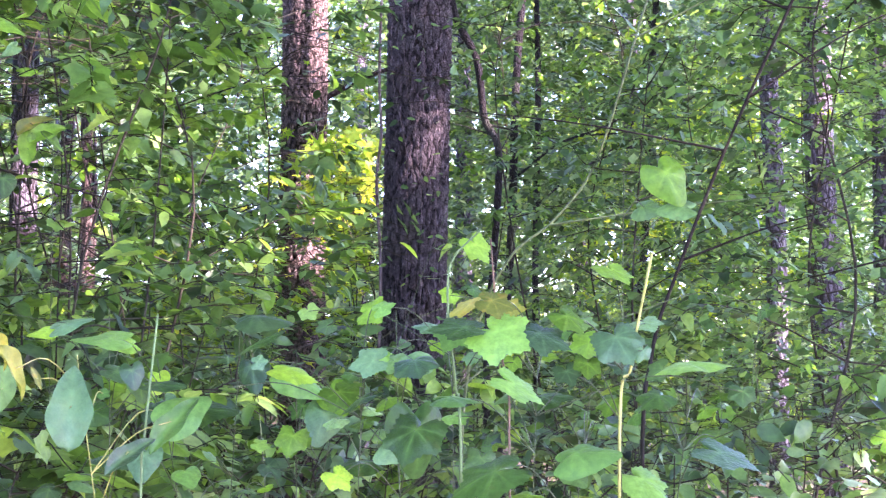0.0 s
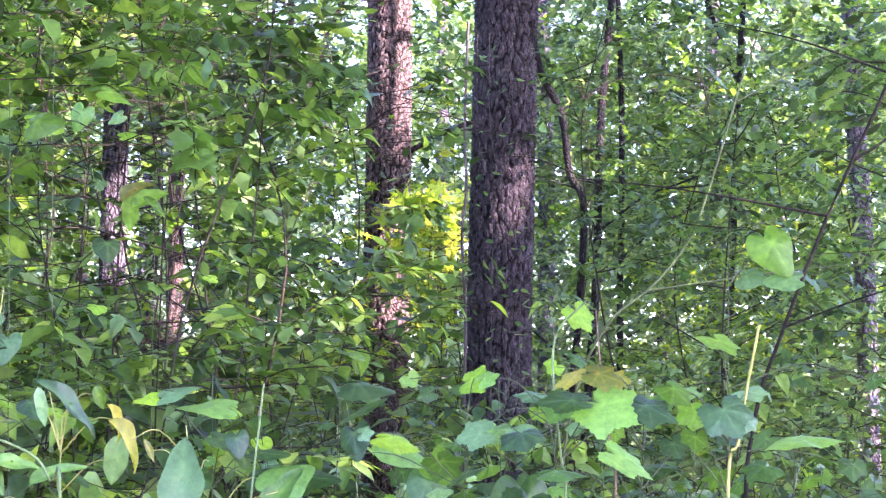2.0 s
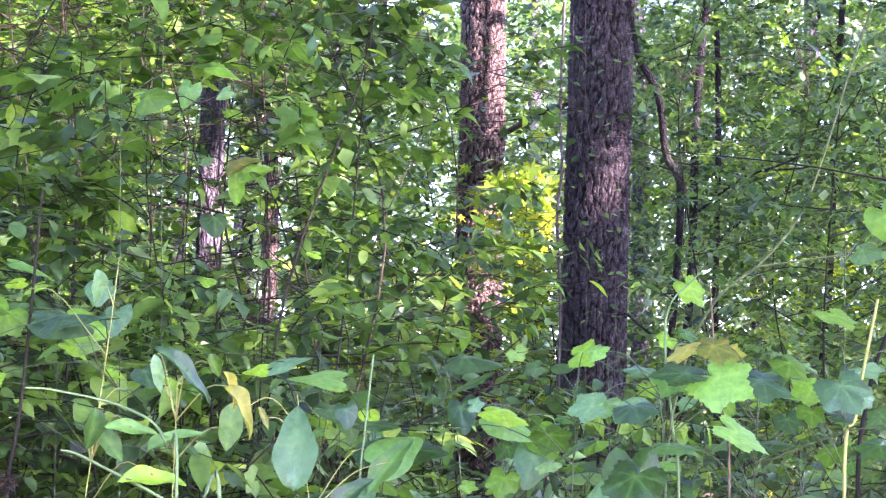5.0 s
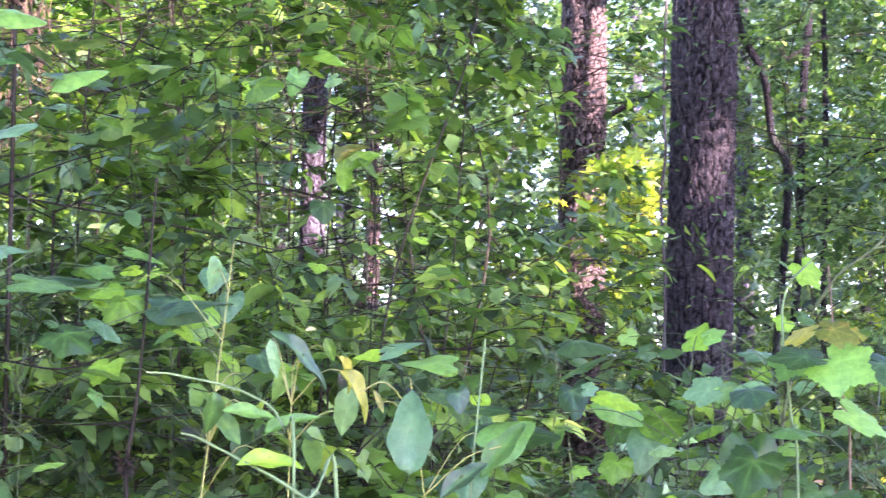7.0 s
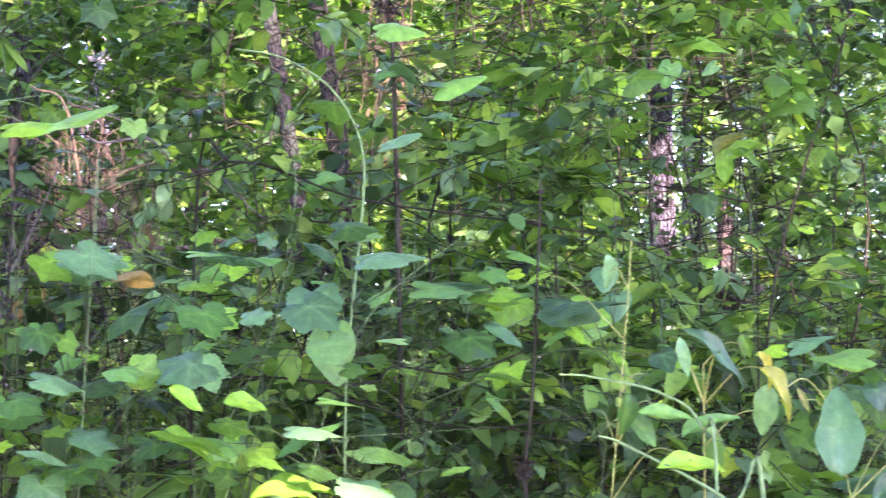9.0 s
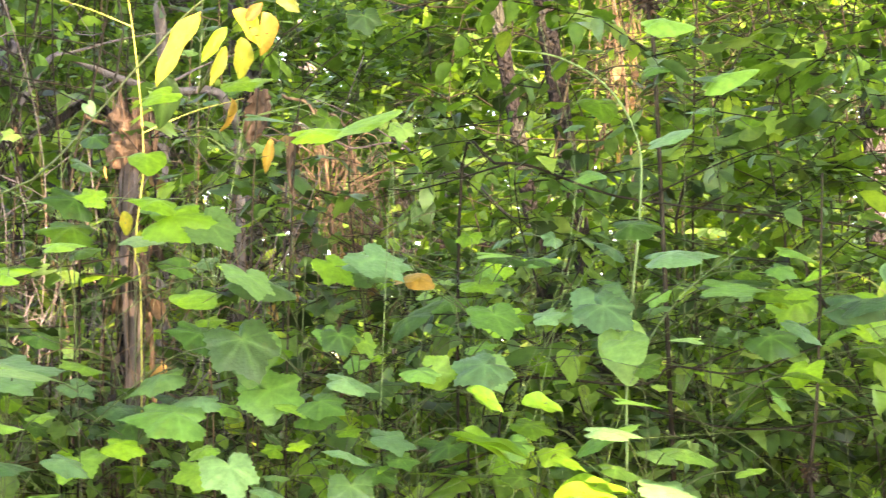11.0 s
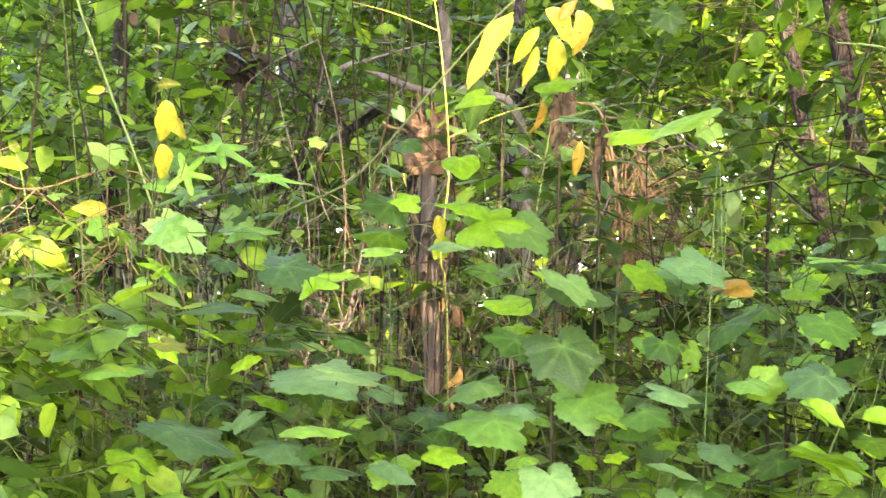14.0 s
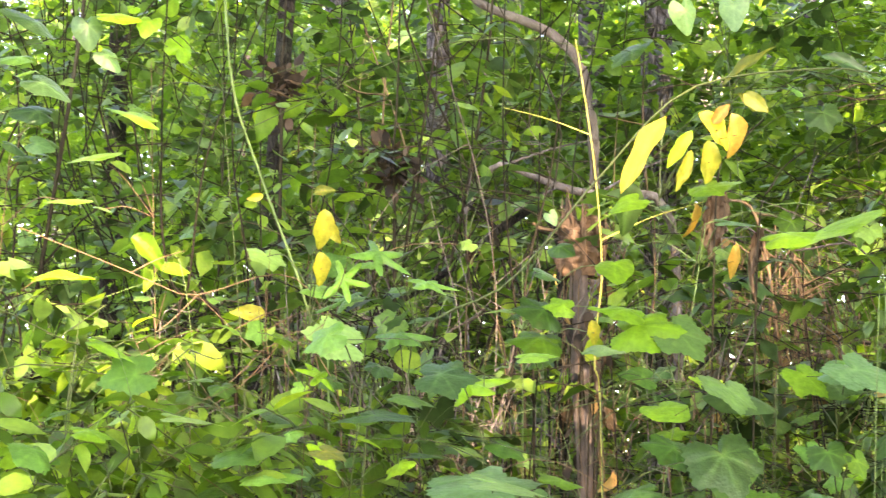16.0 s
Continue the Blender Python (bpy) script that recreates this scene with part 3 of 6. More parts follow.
tree(17.35, 12.0, 0.235, GREY_BARK, "straight grey pine trunk partly lit by the sun", seed=13, sides=40, step=0.06, crack=0.012)
tree(14.95, 13.0, 0.15, RED_BARK, "slim reddish pine trunk lit by the sun", seed=14, sides=32, step=0.08, crack=0.008)
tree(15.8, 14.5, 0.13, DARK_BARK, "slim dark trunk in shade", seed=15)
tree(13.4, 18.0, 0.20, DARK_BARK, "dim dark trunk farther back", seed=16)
tree(12.2, 20.0, 0.22, GREY_BARK, "dim grey trunk farther back", seed=17)
tree(3.7, 20.0, 0.24, GREY_BARK, "dim grey trunk farther back", seed=18)
tree(10.2, 16.0, 0.05, DARK_BARK, "thin dark sapling trunk", seed=19, height=8, crown_n=120, name="broadleaf_tree")
tree(41.0, 13.0, 0.29, PALE_BARK, "pale grey trunk with patchy bark seen through the thicket", seed=20, sides=32, step=0.1, crack=0.01, cell=(0.07, 0.12), lean=(0.02, 0.0), name="broadleaf_tree")
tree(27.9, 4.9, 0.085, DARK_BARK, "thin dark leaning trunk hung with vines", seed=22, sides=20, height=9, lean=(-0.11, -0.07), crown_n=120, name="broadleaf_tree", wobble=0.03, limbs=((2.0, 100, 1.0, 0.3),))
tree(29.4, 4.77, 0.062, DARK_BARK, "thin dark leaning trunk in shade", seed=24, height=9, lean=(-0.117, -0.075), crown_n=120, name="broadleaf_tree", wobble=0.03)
tree(46.2, 8.4, 0.17, GREY_BARK, "grey trunk with pale lichen", seed=25, sides=28, name="broadleaf_tree", limbs=((3.1, 80, 1.6, 0.35),))
tree(43.9, 7.6, 0.19, GREY_BARK, "grey trunk among dense leaves", seed=26, sides=28, name="broadleaf_tree")
tree(53.2, 7.2, 0.14, GREY_BARK, "dim grey trunk in the thicket", seed=27, sides=24, name="broadleaf_tree")
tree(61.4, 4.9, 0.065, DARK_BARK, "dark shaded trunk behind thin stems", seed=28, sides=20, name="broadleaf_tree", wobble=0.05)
tree(57.0, 9.0, 0.2, GREY_BARK, "dim grey trunk farther back", seed=29)
tree(66.0, 7.5, 0.12, DARK_BARK, "thin dark trunk in the thicket", seed=30, name="broadleaf_tree")
tree(37.0, 10.0, 0.16, GREY_BARK, "dim grey trunk farther back", seed=31)
tree(26.0, 11.0, 0.13, GREY_BARK, "dim grey trunk farther back", seed=32)
tree(22.5, 14.0, 0.2, GREY_BARK, "dim grey trunk farther back", seed=33)
tree(49.0, 11.0, 0.16, GREY_BARK, "dim grey trunk farther back", seed=34)

# leafy neighbours added unseen beyond the right edge, whose crowns shade the big pine
tree(-63.7, 8.6, 0.16, DARK_BARK, "unseen leafy broadleaf tree added to shade the big pine", height=9.6, crown_n=1100, seed=39, name="broadleaf_tree")
tree(-56.0, 6.6, 0.14, DARK_BARK, "unseen leafy broadleaf tree added to shade the big pine", height=8.6, crown_n=700, seed=37, name="broadleaf_tree")
# Woods round about, out past the nearer trunks; those behind the camera are unseen and added.
rng = np.random.default_rng(40)
for k in range(40):
    az = -175 + 350 * (k + rng.random()) / 40
    seen = -24 < az < 78
    d = 15 + 22 * rng.random() if seen else 15 + 14 * rng.random()
    tree(az, d, 0.14 + 0.18 * rng.random(), (GREY_BARK, DARK_BARK, PINE_BARK)[k % 3], "distant slim forest trunk in hazy light" if seen else "unseen forest tree with a leafy crown, added round about", seed=50 + k, sides=14, height=14 + 5 * rng.random(), crown_n=110 if seen else 200, lean=tuple(rng.normal(0, 0.012, 2)), step=0.6)


# ---- added shade canopy and far woods ----
# Unseen leaves, added only where their shade falls into the view.
rng = np.random.default_rng(41)
n = 150000
at = np.stack([rng.uniform(-16, 26, n), rng.uniform(-18, 16, n), rng.uniform(6.4, 11.5, n)], -1)
lump = np.sin(at[:, 0] * 1.3 + 1) * np.sin(at[:, 1] * 1.1 + 2) + 0.6 * np.sin(at[:, 0] * 2.9 + at[:, 1] * 2.3)
over = np.hypot(at[:, 0], at[:, 1]) * 0.40 + 2.0
fall = at - ((at[:, 2:3] - 1.8) / SUN_WAY.z) * np.array(SUN_WAY)  # where each one's shade lands
bear, far = np.degrees(np.arctan2(-fall[:, 0], fall[:, 1])), np.hypot(fall[:, 0], fall[:, 1])
at = at[(lump > -1.05) & ((at[:, 2] > over) | (at[:, 1] < 0)) & (bear > -28) & (bear < 84) & (far < 15)]
at = at[clear_of_sun(at, SUNNY, pad=0.3)]
tip, face = ways(len(at), 0.45, rng)
tagged(leaves("canopy", FAR_SPRIG, at, tip, face, 0.50 + 0.35 * rng.random(len(at)), G["canopy"]), "unseen high leaf cover added to shade the view, open over sunlit spots", "foliage", kind="stuff")


def woods(name, label, az0, az1, d0, d1, clusters, per, size, rng, top, low=0.2, spread=0.9, mat="far", holes=False, least=0.0):
    """Far foliage: uneven clumps of sprays between two bearings and two distances."""
    az = rng.uniform(az0, az1, clusters)
    d = np.sqrt(rng.uniform(d0**2, d1**2, clusters))
    el = np.degrees(np.arctan(top(az) * (least + (1 - least) * rng.random(clusters) ** 1.15)))
    if holes:  # uneven: denser masses, and openings where the sky shows
        w = np.sin(az * 0.9 + 1.3) * np.sin(el * 0.75 + az * 0.33) + 0.55 * np.sin(az * 2.1 + el * 1.6 + 0.7)
        keep = (w > -0.30) | (el < 4.5)
        az, d, el = az[keep], d[keep], el[keep]
        clusters = len(az)
    hub = np.array([tuple(spot(a, 0, q)) for a, q in zip(az, d)])
    hub[:, 2] = np.maximum(low, 1.5 + d * (np.tan(np.radians(el)) - 0.10 * rng.random(clusters)))
    at = np.repeat(hub, per, 0) + rng.normal(0, 1, (clusters * per, 3)) * (spread, spread, spread * 0.5)
    at = at[at[:, 2] > 0.1]
    bear = np.degrees(np.arctan2(-at[:, 0], at[:, 1]))
    lift = np.degrees(np.arctan2(at[:, 2] - 1.5, np.hypot(at[:, 0], at[:, 1])))
    at = at[(bear > -20.5) & (bear < 76) & (lift > -6.5) & (lift < np.where(bear < 26, 19.0, 22.5))]
    at = at[clear_of_sun(at, SUNNY[:9], pad=0.12)]
    at = at[open_to_trunks(at, rng) | (np.hypot(at[:, 0], at[:, 1]) > 11.9)]
    tip, face = ways(len(at), 0.55, rng)
    return tagged(leaves(name, FAR_SPRIG, at, tip, face, size * (0.6 + 0.8 * rng.random(len(at))), G[mat]), label, "foliage", kind="stuff")


rng = np.random.default_rng(42)
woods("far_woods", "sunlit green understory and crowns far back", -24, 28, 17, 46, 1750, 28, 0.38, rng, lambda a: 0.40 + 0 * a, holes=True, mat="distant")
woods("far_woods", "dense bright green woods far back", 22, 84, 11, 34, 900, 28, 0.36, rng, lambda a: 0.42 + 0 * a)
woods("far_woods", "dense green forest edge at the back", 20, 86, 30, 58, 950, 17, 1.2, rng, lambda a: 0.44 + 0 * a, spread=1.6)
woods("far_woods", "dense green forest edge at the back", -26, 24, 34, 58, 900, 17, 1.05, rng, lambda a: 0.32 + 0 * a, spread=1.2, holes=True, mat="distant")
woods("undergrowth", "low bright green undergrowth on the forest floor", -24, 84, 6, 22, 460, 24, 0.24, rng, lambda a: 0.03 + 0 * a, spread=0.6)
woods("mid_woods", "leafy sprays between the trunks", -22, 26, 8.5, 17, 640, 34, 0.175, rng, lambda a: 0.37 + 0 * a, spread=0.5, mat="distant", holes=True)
woods("mid_woods", "fine shaded leaves beside the big pine", -21, -0.6, 8.6, 13, 120, 32, 0.13, rng, lambda a: 0.34 + 0 * a, spread=0.45, mat="fresh")
woods("mid_woods", "shaded leaves before the grey pines", -19, -10.5, 5.5, 9, 75, 26, 0.15, rng, lambda a: 0.33 + 0 * a, spread=0.4, mat="broad")
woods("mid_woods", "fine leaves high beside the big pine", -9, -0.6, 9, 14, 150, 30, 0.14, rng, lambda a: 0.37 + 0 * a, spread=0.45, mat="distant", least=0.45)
woods("mid_woods", "layered green leaves high at the side", 13.5, 21, 7.5, 11.5, 90, 26, 0.24, rng, lambda a: 0.37 + 0 * a, spread=0.45, mat="broad", least=0.5)
woods("mid_woods", "layered green leaves high between the pines", 12.5, 22, 7.5, 12, 130, 26, 0.26, rng, lambda a: 0.36 + 0 * a, spread=0.45, mat="fresh", holes=True)
# Sunlit look put into the colour too: ordinary sprays in the bright gum leaf.
woods("mid_woods", "sunlit yellow-green leaves between the trunks", -13, -5.5, 11.5, 15, 60, 26, 0.2, rng, lambda a: 0.24 + 0 * a, spread=0.45, mat="gum", least=0.15)
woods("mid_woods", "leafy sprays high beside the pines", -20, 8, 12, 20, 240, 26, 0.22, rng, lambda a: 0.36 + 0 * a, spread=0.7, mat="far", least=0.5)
woods("mid_woods", "leafy green sprays high up in the thicket", 20, 66, 7.0, 12, 240, 26, 0.24, rng, lambda a: 0.42 + 0 * a, spread=0.6, mat="fresh", least=0.5)
woods("mid_woods", "leafy sprays high in the thicket", 36, 62, 6.0, 11, 150, 26, 0.2, rng, lambda a: 0.40 + 0 * a, spread=0.5, mat="broad")
woods("mid_woods", "leafy sprays between the trunks", 26, 82, 6.5, 12, 330, 26, 0.22, rng, lambda a: 0.40 + 0 * a, spread=0.5, mat="fresh")


# ---- saplings and shrubs ----
def sapling(az, d, height, spread, limbs, z0, size, shape, mat, label, seed, name="sapling", stem_r=0.012, lean=(0, 0), flat=0.32, toward=None, dense=1.0, wood=TWIG, droop=0.10):
    """A young tree or shrub: a stem, limbs that reach out level, twigs on them and leaves along the twigs."""
    rng = np.random.default_rng(seed)
    p = spot(az, 0, d)
    ob = thing(name, (p.x, p.y, footing(p.x, p.y)), label, "shrub" if "shrub" in name else "sapling", "understory")
    t, b = Tubes(), Tubes()
    top = np.array((lean[0] * height, lean[1] * height, height))
    mids = [top * s + np.append(rng.normal(0, 0.03 * height, 2), 0) for s in (0.3, 0.6, 0.85)]
    stem = bend([(0, 0, -0.1), *mids, top], 22)
    t.add(stem, stem_r * 0.8, stem_r * 0.22, 6, 0.1)
    stem_ob = t.done("stem", wood, ob)
    at, tip, face, ln = [], [], [], []
    turn = rng.random() * 6
    for k in range(limbs):
        h = z0 + (height - z0) * (k + rng.random()) / limbs
        s = stem[min(21, int(h / height * 21))]
        turn += 2.4 + rng.normal(0, 0.4)
        a = turn if toward is None else toward + rng.normal(0, 0.7)
        length = spread * (0.65 + 0.5 * rng.random()) * (1 - 0.45 * (h - z0) / (height - z0 + 1e-6))
        out = np.array((math.cos(a), math.sin(a), 0))
        rise = rng.normal(0.18, 0.12)
        e = s + out * length + UP * (rise * length - droop * length)
        limb = bend([s, s + out * length * 0.4 + UP * rise * length * 0.6 + rng.normal(0, 0.04, 3), s + out * length * 0.75 + UP * rise * length * 0.7 + rng.normal(0, 0.05, 3), e], 10)
        if name == "young_tree":
            lt = Tubes()
            lt.add(limb, stem_r * 0.36, 0.0012, 5)
            lt.done("limb", wood, stem_ob)
        else:
            b.add(limb, stem_r * 0.36, 0.0012, 4)
        twigs = [(limb, 2, 0.0)]
        m = max(2, round(length / 0.16 * dense))
        for q in range(m):
            i = 2 + int(7 * (q + rng.random()) / m)
            i = min(i, 9)
            sgn = 1 if q % 2 else -1
            w = unit(out * 0.7 + sgn * np.cross(UP, out) * (0.7 + 0.3 * rng.random()) + UP * rng.normal(0.05, 0.22))
            tl = length * (0.25 + 0.25 * rng.random())
            tw = bend([limb[i], limb[i] + w * tl * 0.5 + rng.normal(0, 0.015, 3), limb[i] + w * tl - UP * 0.06 * tl], 5)
            b.add(tw, 0.0016, 0.0007, 3)
            twigs.append((tw, 0, tl))
        for line, first, tl in twigs:
            run = np.linalg.norm(np.diff(line, axis=0), axis=1).sum()
            c = max(2, int(run / (size * 0.62) * dense))
            s1 = (np.arange(c) + rng.random(c)) / c * (len(line) - 1.001 - first) + first
            i = s1.astype(int)
            u = (s1 % 1)[:, None]
            pts = line[i] * (1 - u) + line[i + 1] * u
            way = unit(line[i + 1] - line[i])
            side = np.cross(UP, way) * np.where(np.arange(c) % 2, 1, -1)[:, None]
            at.append(pts)
            tip.append(way * 0.55 + side * 0.8 + rng.normal(0, 0.25, (c, 3)) - UP * (0.22 + 0.2 * rng.random((c, 1))))
            face.append(UP + rng.normal(0, flat, (c, 3)))
            ln.append(size * (0.55 + 0.75 * rng.random(c)))
    b.done("brushwood", wood, ob, kind="stuff")
    at, ln, tip, face = (np.concatenate(q) for q in (at, ln, tip, face))
    if d < 10.5:
        ok = open_to_trunks(at + np.array(ob.location), rng)
        ok &= clear_of_sun(at + np.array(ob.location), SUNNY, 0.8)
        at, ln, tip, face = at[ok], ln[ok], tip[ok], face[ok]
    leaves("foliage", shape, at, tip, face, ln, G[mat], ob, kind="stuff")
    return ob


LEFT_TREE = "young broadleaf tree with layered sprays of green leaves"
rng = np.random.default_rng(60)
# the leafy tree whose sprays hang over the left of the first view
for k, (az, d, h, sp) in enumerate([(11.6, 4.6, 3.4, 0.85), (22.8, 4.2, 3.4, 1.0), (26.5, 3.6, 3.1, 0.9), (10.0, 6.6, 3.4, 0.8), (20.6, 5.9, 3.9, 0.8), (24.0, 5.6, 3.9, 1.1), (31.0, 4.6, 3.4, 1.0), (35.5, 5.2, 3.5, 1.0), (28.5, 6.5, 4.0, 1.2)]):
    sapling(az, d, h, sp * 1.12, 24 if az < 19 else 20, 1.1, 0.068, OVATE, ("fresh", "broad", "fresh", "broad")[k % 4], LEFT_TREE, 61 + k, name="young_tree", stem_r=0.008, dense=1.35, flat=0.36)
for k, (az, d, h, sp) in enumerate([(13.6, 4.4, 3.3, 0.8), (17.6, 4.0, 3.2, 0.8), (9.4, 5.0, 3.6, 0.7), (19.8, 4.6, 3.5, 0.8), (12.4, 3.9, 3.2, 0.8), (15.8, 3.7, 3.1, 0.85), (21.6, 3.9, 3.2, 0.9), (24.6, 4.4, 3.4, 1.0)]):
    sapling(az, d, h, sp, 18, 2.0, 0.066, (OVATE, OVATE, OVATE, STAR)[k % 4], ("broad", "fresh")[k % 2], LEFT_TREE, 360 + k, name="young_tree", stem_r=0.006, dense=1.35, flat=0.4)
for k, (az, d, h, sp) in enumerate([(14.2, 5.2, 4.0, 0.7), (16.2, 5.0, 3.9, 0.7), (19.4, 5.4, 4.1, 0.9)]):
    sapling(az, d, h, sp, 16, 2.5, 0.068, OVATE, ("fresh", "broad")[k % 2], LEFT_TREE, 370 + k, name="young_tree", stem_r=0.007, dense=1.3)
for k, (az, d, h, sp) in enumerate([(9.4, 5.2, 2.15, 0.7), (10.8, 4.6, 2.0, 0.7)]):
    sapling(az, d, h, sp, 13, 1.25, 0.07, OVATE, "broad", "young broadleaf tree in shade below the pines", 380 + k, name="young_tree", stem_r=0.005, dense=1.3)
# a dense twig fan on the right of the pines
for k, (az, d, h, sp) in enumerate([(-3.2, 7.0, 3.6, 0.8), (-6.5, 8.5, 3.9, 1.0), (-10.5, 7.6, 3.3, 0.9), (-13.5, 8.2, 3.6, 1.0), (-17.0, 6.4, 3.2, 1.0), (-19.5, 8.0, 3.8, 1.1), (-16.2, 4.6, 2.9, 0.75), (2.9, 9.6, 2.0, 0.6), (-8.6, 6.0, 2.9, 0.7), (-1.6, 10.2, 4.6, 0.9), (-15.0, 9.6, 4.2, 1.1)]):
    sapling(az, d, h, sp, 20, 0.9, 0.056, OVATE, ("broad", "fresh")[k % 2], "fine-twigged young tree with small green leaves", 80 + k, name="young_tree", stem_r=0.010, wood=TWIG)
# star-leaved young trees that catch the sun beside the pines
for k, (az, d, h, sp) in enumerate([(4.1, 8.9, 3.0, 0.6), (8.0, 9.0, 2.4, 0.7), (9.8, 8.2, 2.2, 0.7), (3.6, 10.0, 4.0, 0.5), (7.4, 10.0, 3.9, 0.5), (24.6, 9.0, 3.6, 0.7), (4.2, 8.3, 2.75, 0.5), (4.6, 9.6, 3.2, 0.5)]):
    sapling(az, d, h, sp, 26, 1.3, 0.105, STAR, "gum", "young sweetgum with bright yellow-green star leaves", 95 + k, name="sweetgum_sapling", stem_r=0.009, dense=0.9)
for k, (az, d, h) in enumerate([(4.3, 8.7, 3.05), (3.9, 9.3, 3.0)]):
    sapling(az, d, h, 0.38, 32, 1.9, 0.165, STAR, "gum", "young sweetgum with sunlit yellow-green star leaves", 410 + k, name="sweetgum_sapling", stem_r=0.007, dense=1.1, flat=1.1)
# mid thicket from the centre round to the left
for k in range(34):
    az = 12 + 66 * (k + rng.random()) / 34
    d = 3.6 + 3.6 * rng.random()
    h = 1.7 + 0.30 * d * rng.random() + (0.5 if az > 22 else 0)
    sapling(az, d, h, 0.55 + 0.3 * rng.random(), 13, 0.5, 0.062 + 0.02 * rng.random(), (OVATE, OVATE, SIMPLE)[k % 3], ("broad", "cool", "fresh", "fresh")[k % 4] if az < 34 else ("fresh", "broad", "fresh")[k % 3], "leafy green shrub in the thicket", 110 + k, name="shrub", stem_r=0.008, flat=0.42)
# level sprays of small leaves just behind the vines
lay = np.random.default_rng(77)
for k in range(26):
    az = 13 + 62 * (k + lay.random()) / 26
    d = 2.75 + 0.9 * lay.random()
    sapling(az, d, 1.75 + 0.65 * lay.random(), 0.6, 11, 0.95, 0.05 + 0.02 * lay.random(), (OVATE, SIMPLE, OVATE, GRAPE)[k % 4], ("fresh", "broad", "cool")[k % 3] if az < 40 else ("fresh", "broad")[k % 2], "slender shrub with level sprays of small leaves", 470 + k, name="shrub", stem_r=0.004, flat=0.22, droop=0.2, wood=DARK_STEM, dense=1.1)
# thin dark stems, nearly bare below, of the left thicket
for k in range(38):
    az = 45 + 34 * rng.random() if k < 34 else 18 + 30 * rng.random()
    d = 3.2 + 4.5 * rng.random()
    sapling(az, d, 2.6 + 2.0 * rng.random(), 0.55, 5, 1.2, 0.06, OVATE, ("broad", "fresh")[k % 2], "thin dark upright sapling with few leaves", 160 + k, name="sapling", stem_r=0.0045 + 0.005 * rng.random(), lean=tuple(rng.normal(0, 0.06, 2)), wood=TWIG, dense=0.7)
# low shrubs that close the lower edge of every view
for k in range(46):
    az = -21 + 92 * (k + rng.random()) / 46
    d = 2.5 + 1.9 * rng.random()
    h = 1.12 + 0.12 * (d - 2.5) + 0.22 * rng.random() + (0.15 if az > 14 else 0)
    if az > 16 and k % 3 == 1:
        continue
    sapling(az, d, h, 0.42, 12, 0.55 if az > 16 else 0.35, 0.055 + 0.02 * rng.random(), (GRAPE, OVATE, OVATE)[k % 3], ("cool", "broad", "fresh", "cool")[k % 4], "low leafy shrub with soft green leaves", 220 + k, name="shrub", stem_r=0.006, flat=0.45)
# green undergrowth that fills the left thicket behind the vines
for k in range(18):
    az = 37 + 40 * (k + rng.random()) / 18
    d = 3.1 + 2.0 * rng.random()
    sapling(az, d, 1.15 + 0.75 * rng.random(), 0.45, 13, 0.3, 0.062 + 0.025 * rng.random(), (OVATE, SIMPLE, GRAPE)[k % 3], ("fresh", "broad", "fresh")[k % 3], "leafy green shrub deep in the thicket", 430 + k, name="shrub", stem_r=0.005, flat=0.5)
# leaves in front of the pale trunks, and a taller screen at the far left
for k, (az, d, h) in enumerate([(40.0, 3.6, 2.1), (42.5, 4.2, 2.3), (44.5, 3.4, 2.0), (46.5, 4.4, 2.5), (48.0, 3.8, 2.0), (38.0, 4.4, 2.4), (43.5, 4.9, 3.0)]):
    sapling(az, d, h, 0.45, 13, 0.8, 0.065, (SIMPLE, OVATE)[k % 2], ("broad", "fresh")[k % 2], "leafy green shrub before the pale trunks", 340 + k, name="shrub", stem_r=0.005, flat=0.45)
for k, (az, d, h) in enumerate([(55.0, 4.6, 3.1), (58.5, 4.0, 2.9), (62.0, 5.2, 3.4), (65.5, 4.4, 3.1), (69.0, 5.0, 3.3), (72.5, 4.2, 3.0), (60.0, 6.0, 3.8), (67.0, 6.2, 3.9), (51.0, 5.6, 3.4)]):
    sapling(az, d, h, 0.6, 15, 1.3, 0.062, (SIMPLE, OVATE)[k % 2], "broad", "slender young tree with green leaves in the thicket", 350 + k, name="young_tree", stem_r=0.007, flat=0.45)
# sunlit low growth with narrow bright leaves
for k, (az, d, h) in enumerate([(62.5, 2.7, 1.70), (65.0, 2.45, 1.72), (67.5, 2.7, 1.80), (70.5, 2.6, 1.85), (73.5, 2.8, 1.9), (66.0, 3.1, 1.85), (69.0, 2.35, 1.66)]):
    sapling(az, d, h, 0.34, 16, 0.9, 0.062, OVATE, "fresh", "low sunlit shrub with narrow bright leaves", 320 + k, name="shrub", stem_r=0.003, flat=0.5, wood=GREEN_STEM)
for k in range(30):
    az = -21 + 46 * (k + rng.random()) / 30
    d = 4.2 + 3.5 * rng.random()
    h = 1.25 + 0.06 * d * rng.random()
    sapling(az, d, h, 0.55, 12, 0.4, 0.07, (SIMPLE, OVATE)[k % 2], ("broad", "cool", "broad")[k % 3], "leafy green shrub below the pines", 280 + k, name="shrub", stem_r=0.007, flat=0.42)


# ---- near vines, leaf by leaf ----
def leaf_data(name, shape, material):
    """A single large leaf with its stalk, one long or one wide, on mesh data that many leaves share."""
    v, f, vein = shape
    ob = solid(name, v, f, material)
    me = ob.data
    a = me.attributes.new("vein", "FLOAT", "POINT")
    a.data.foreach_set("value", np.asarray(vein, dtype=np.float32))
    bpy.data.objects.remove(ob)
    return me


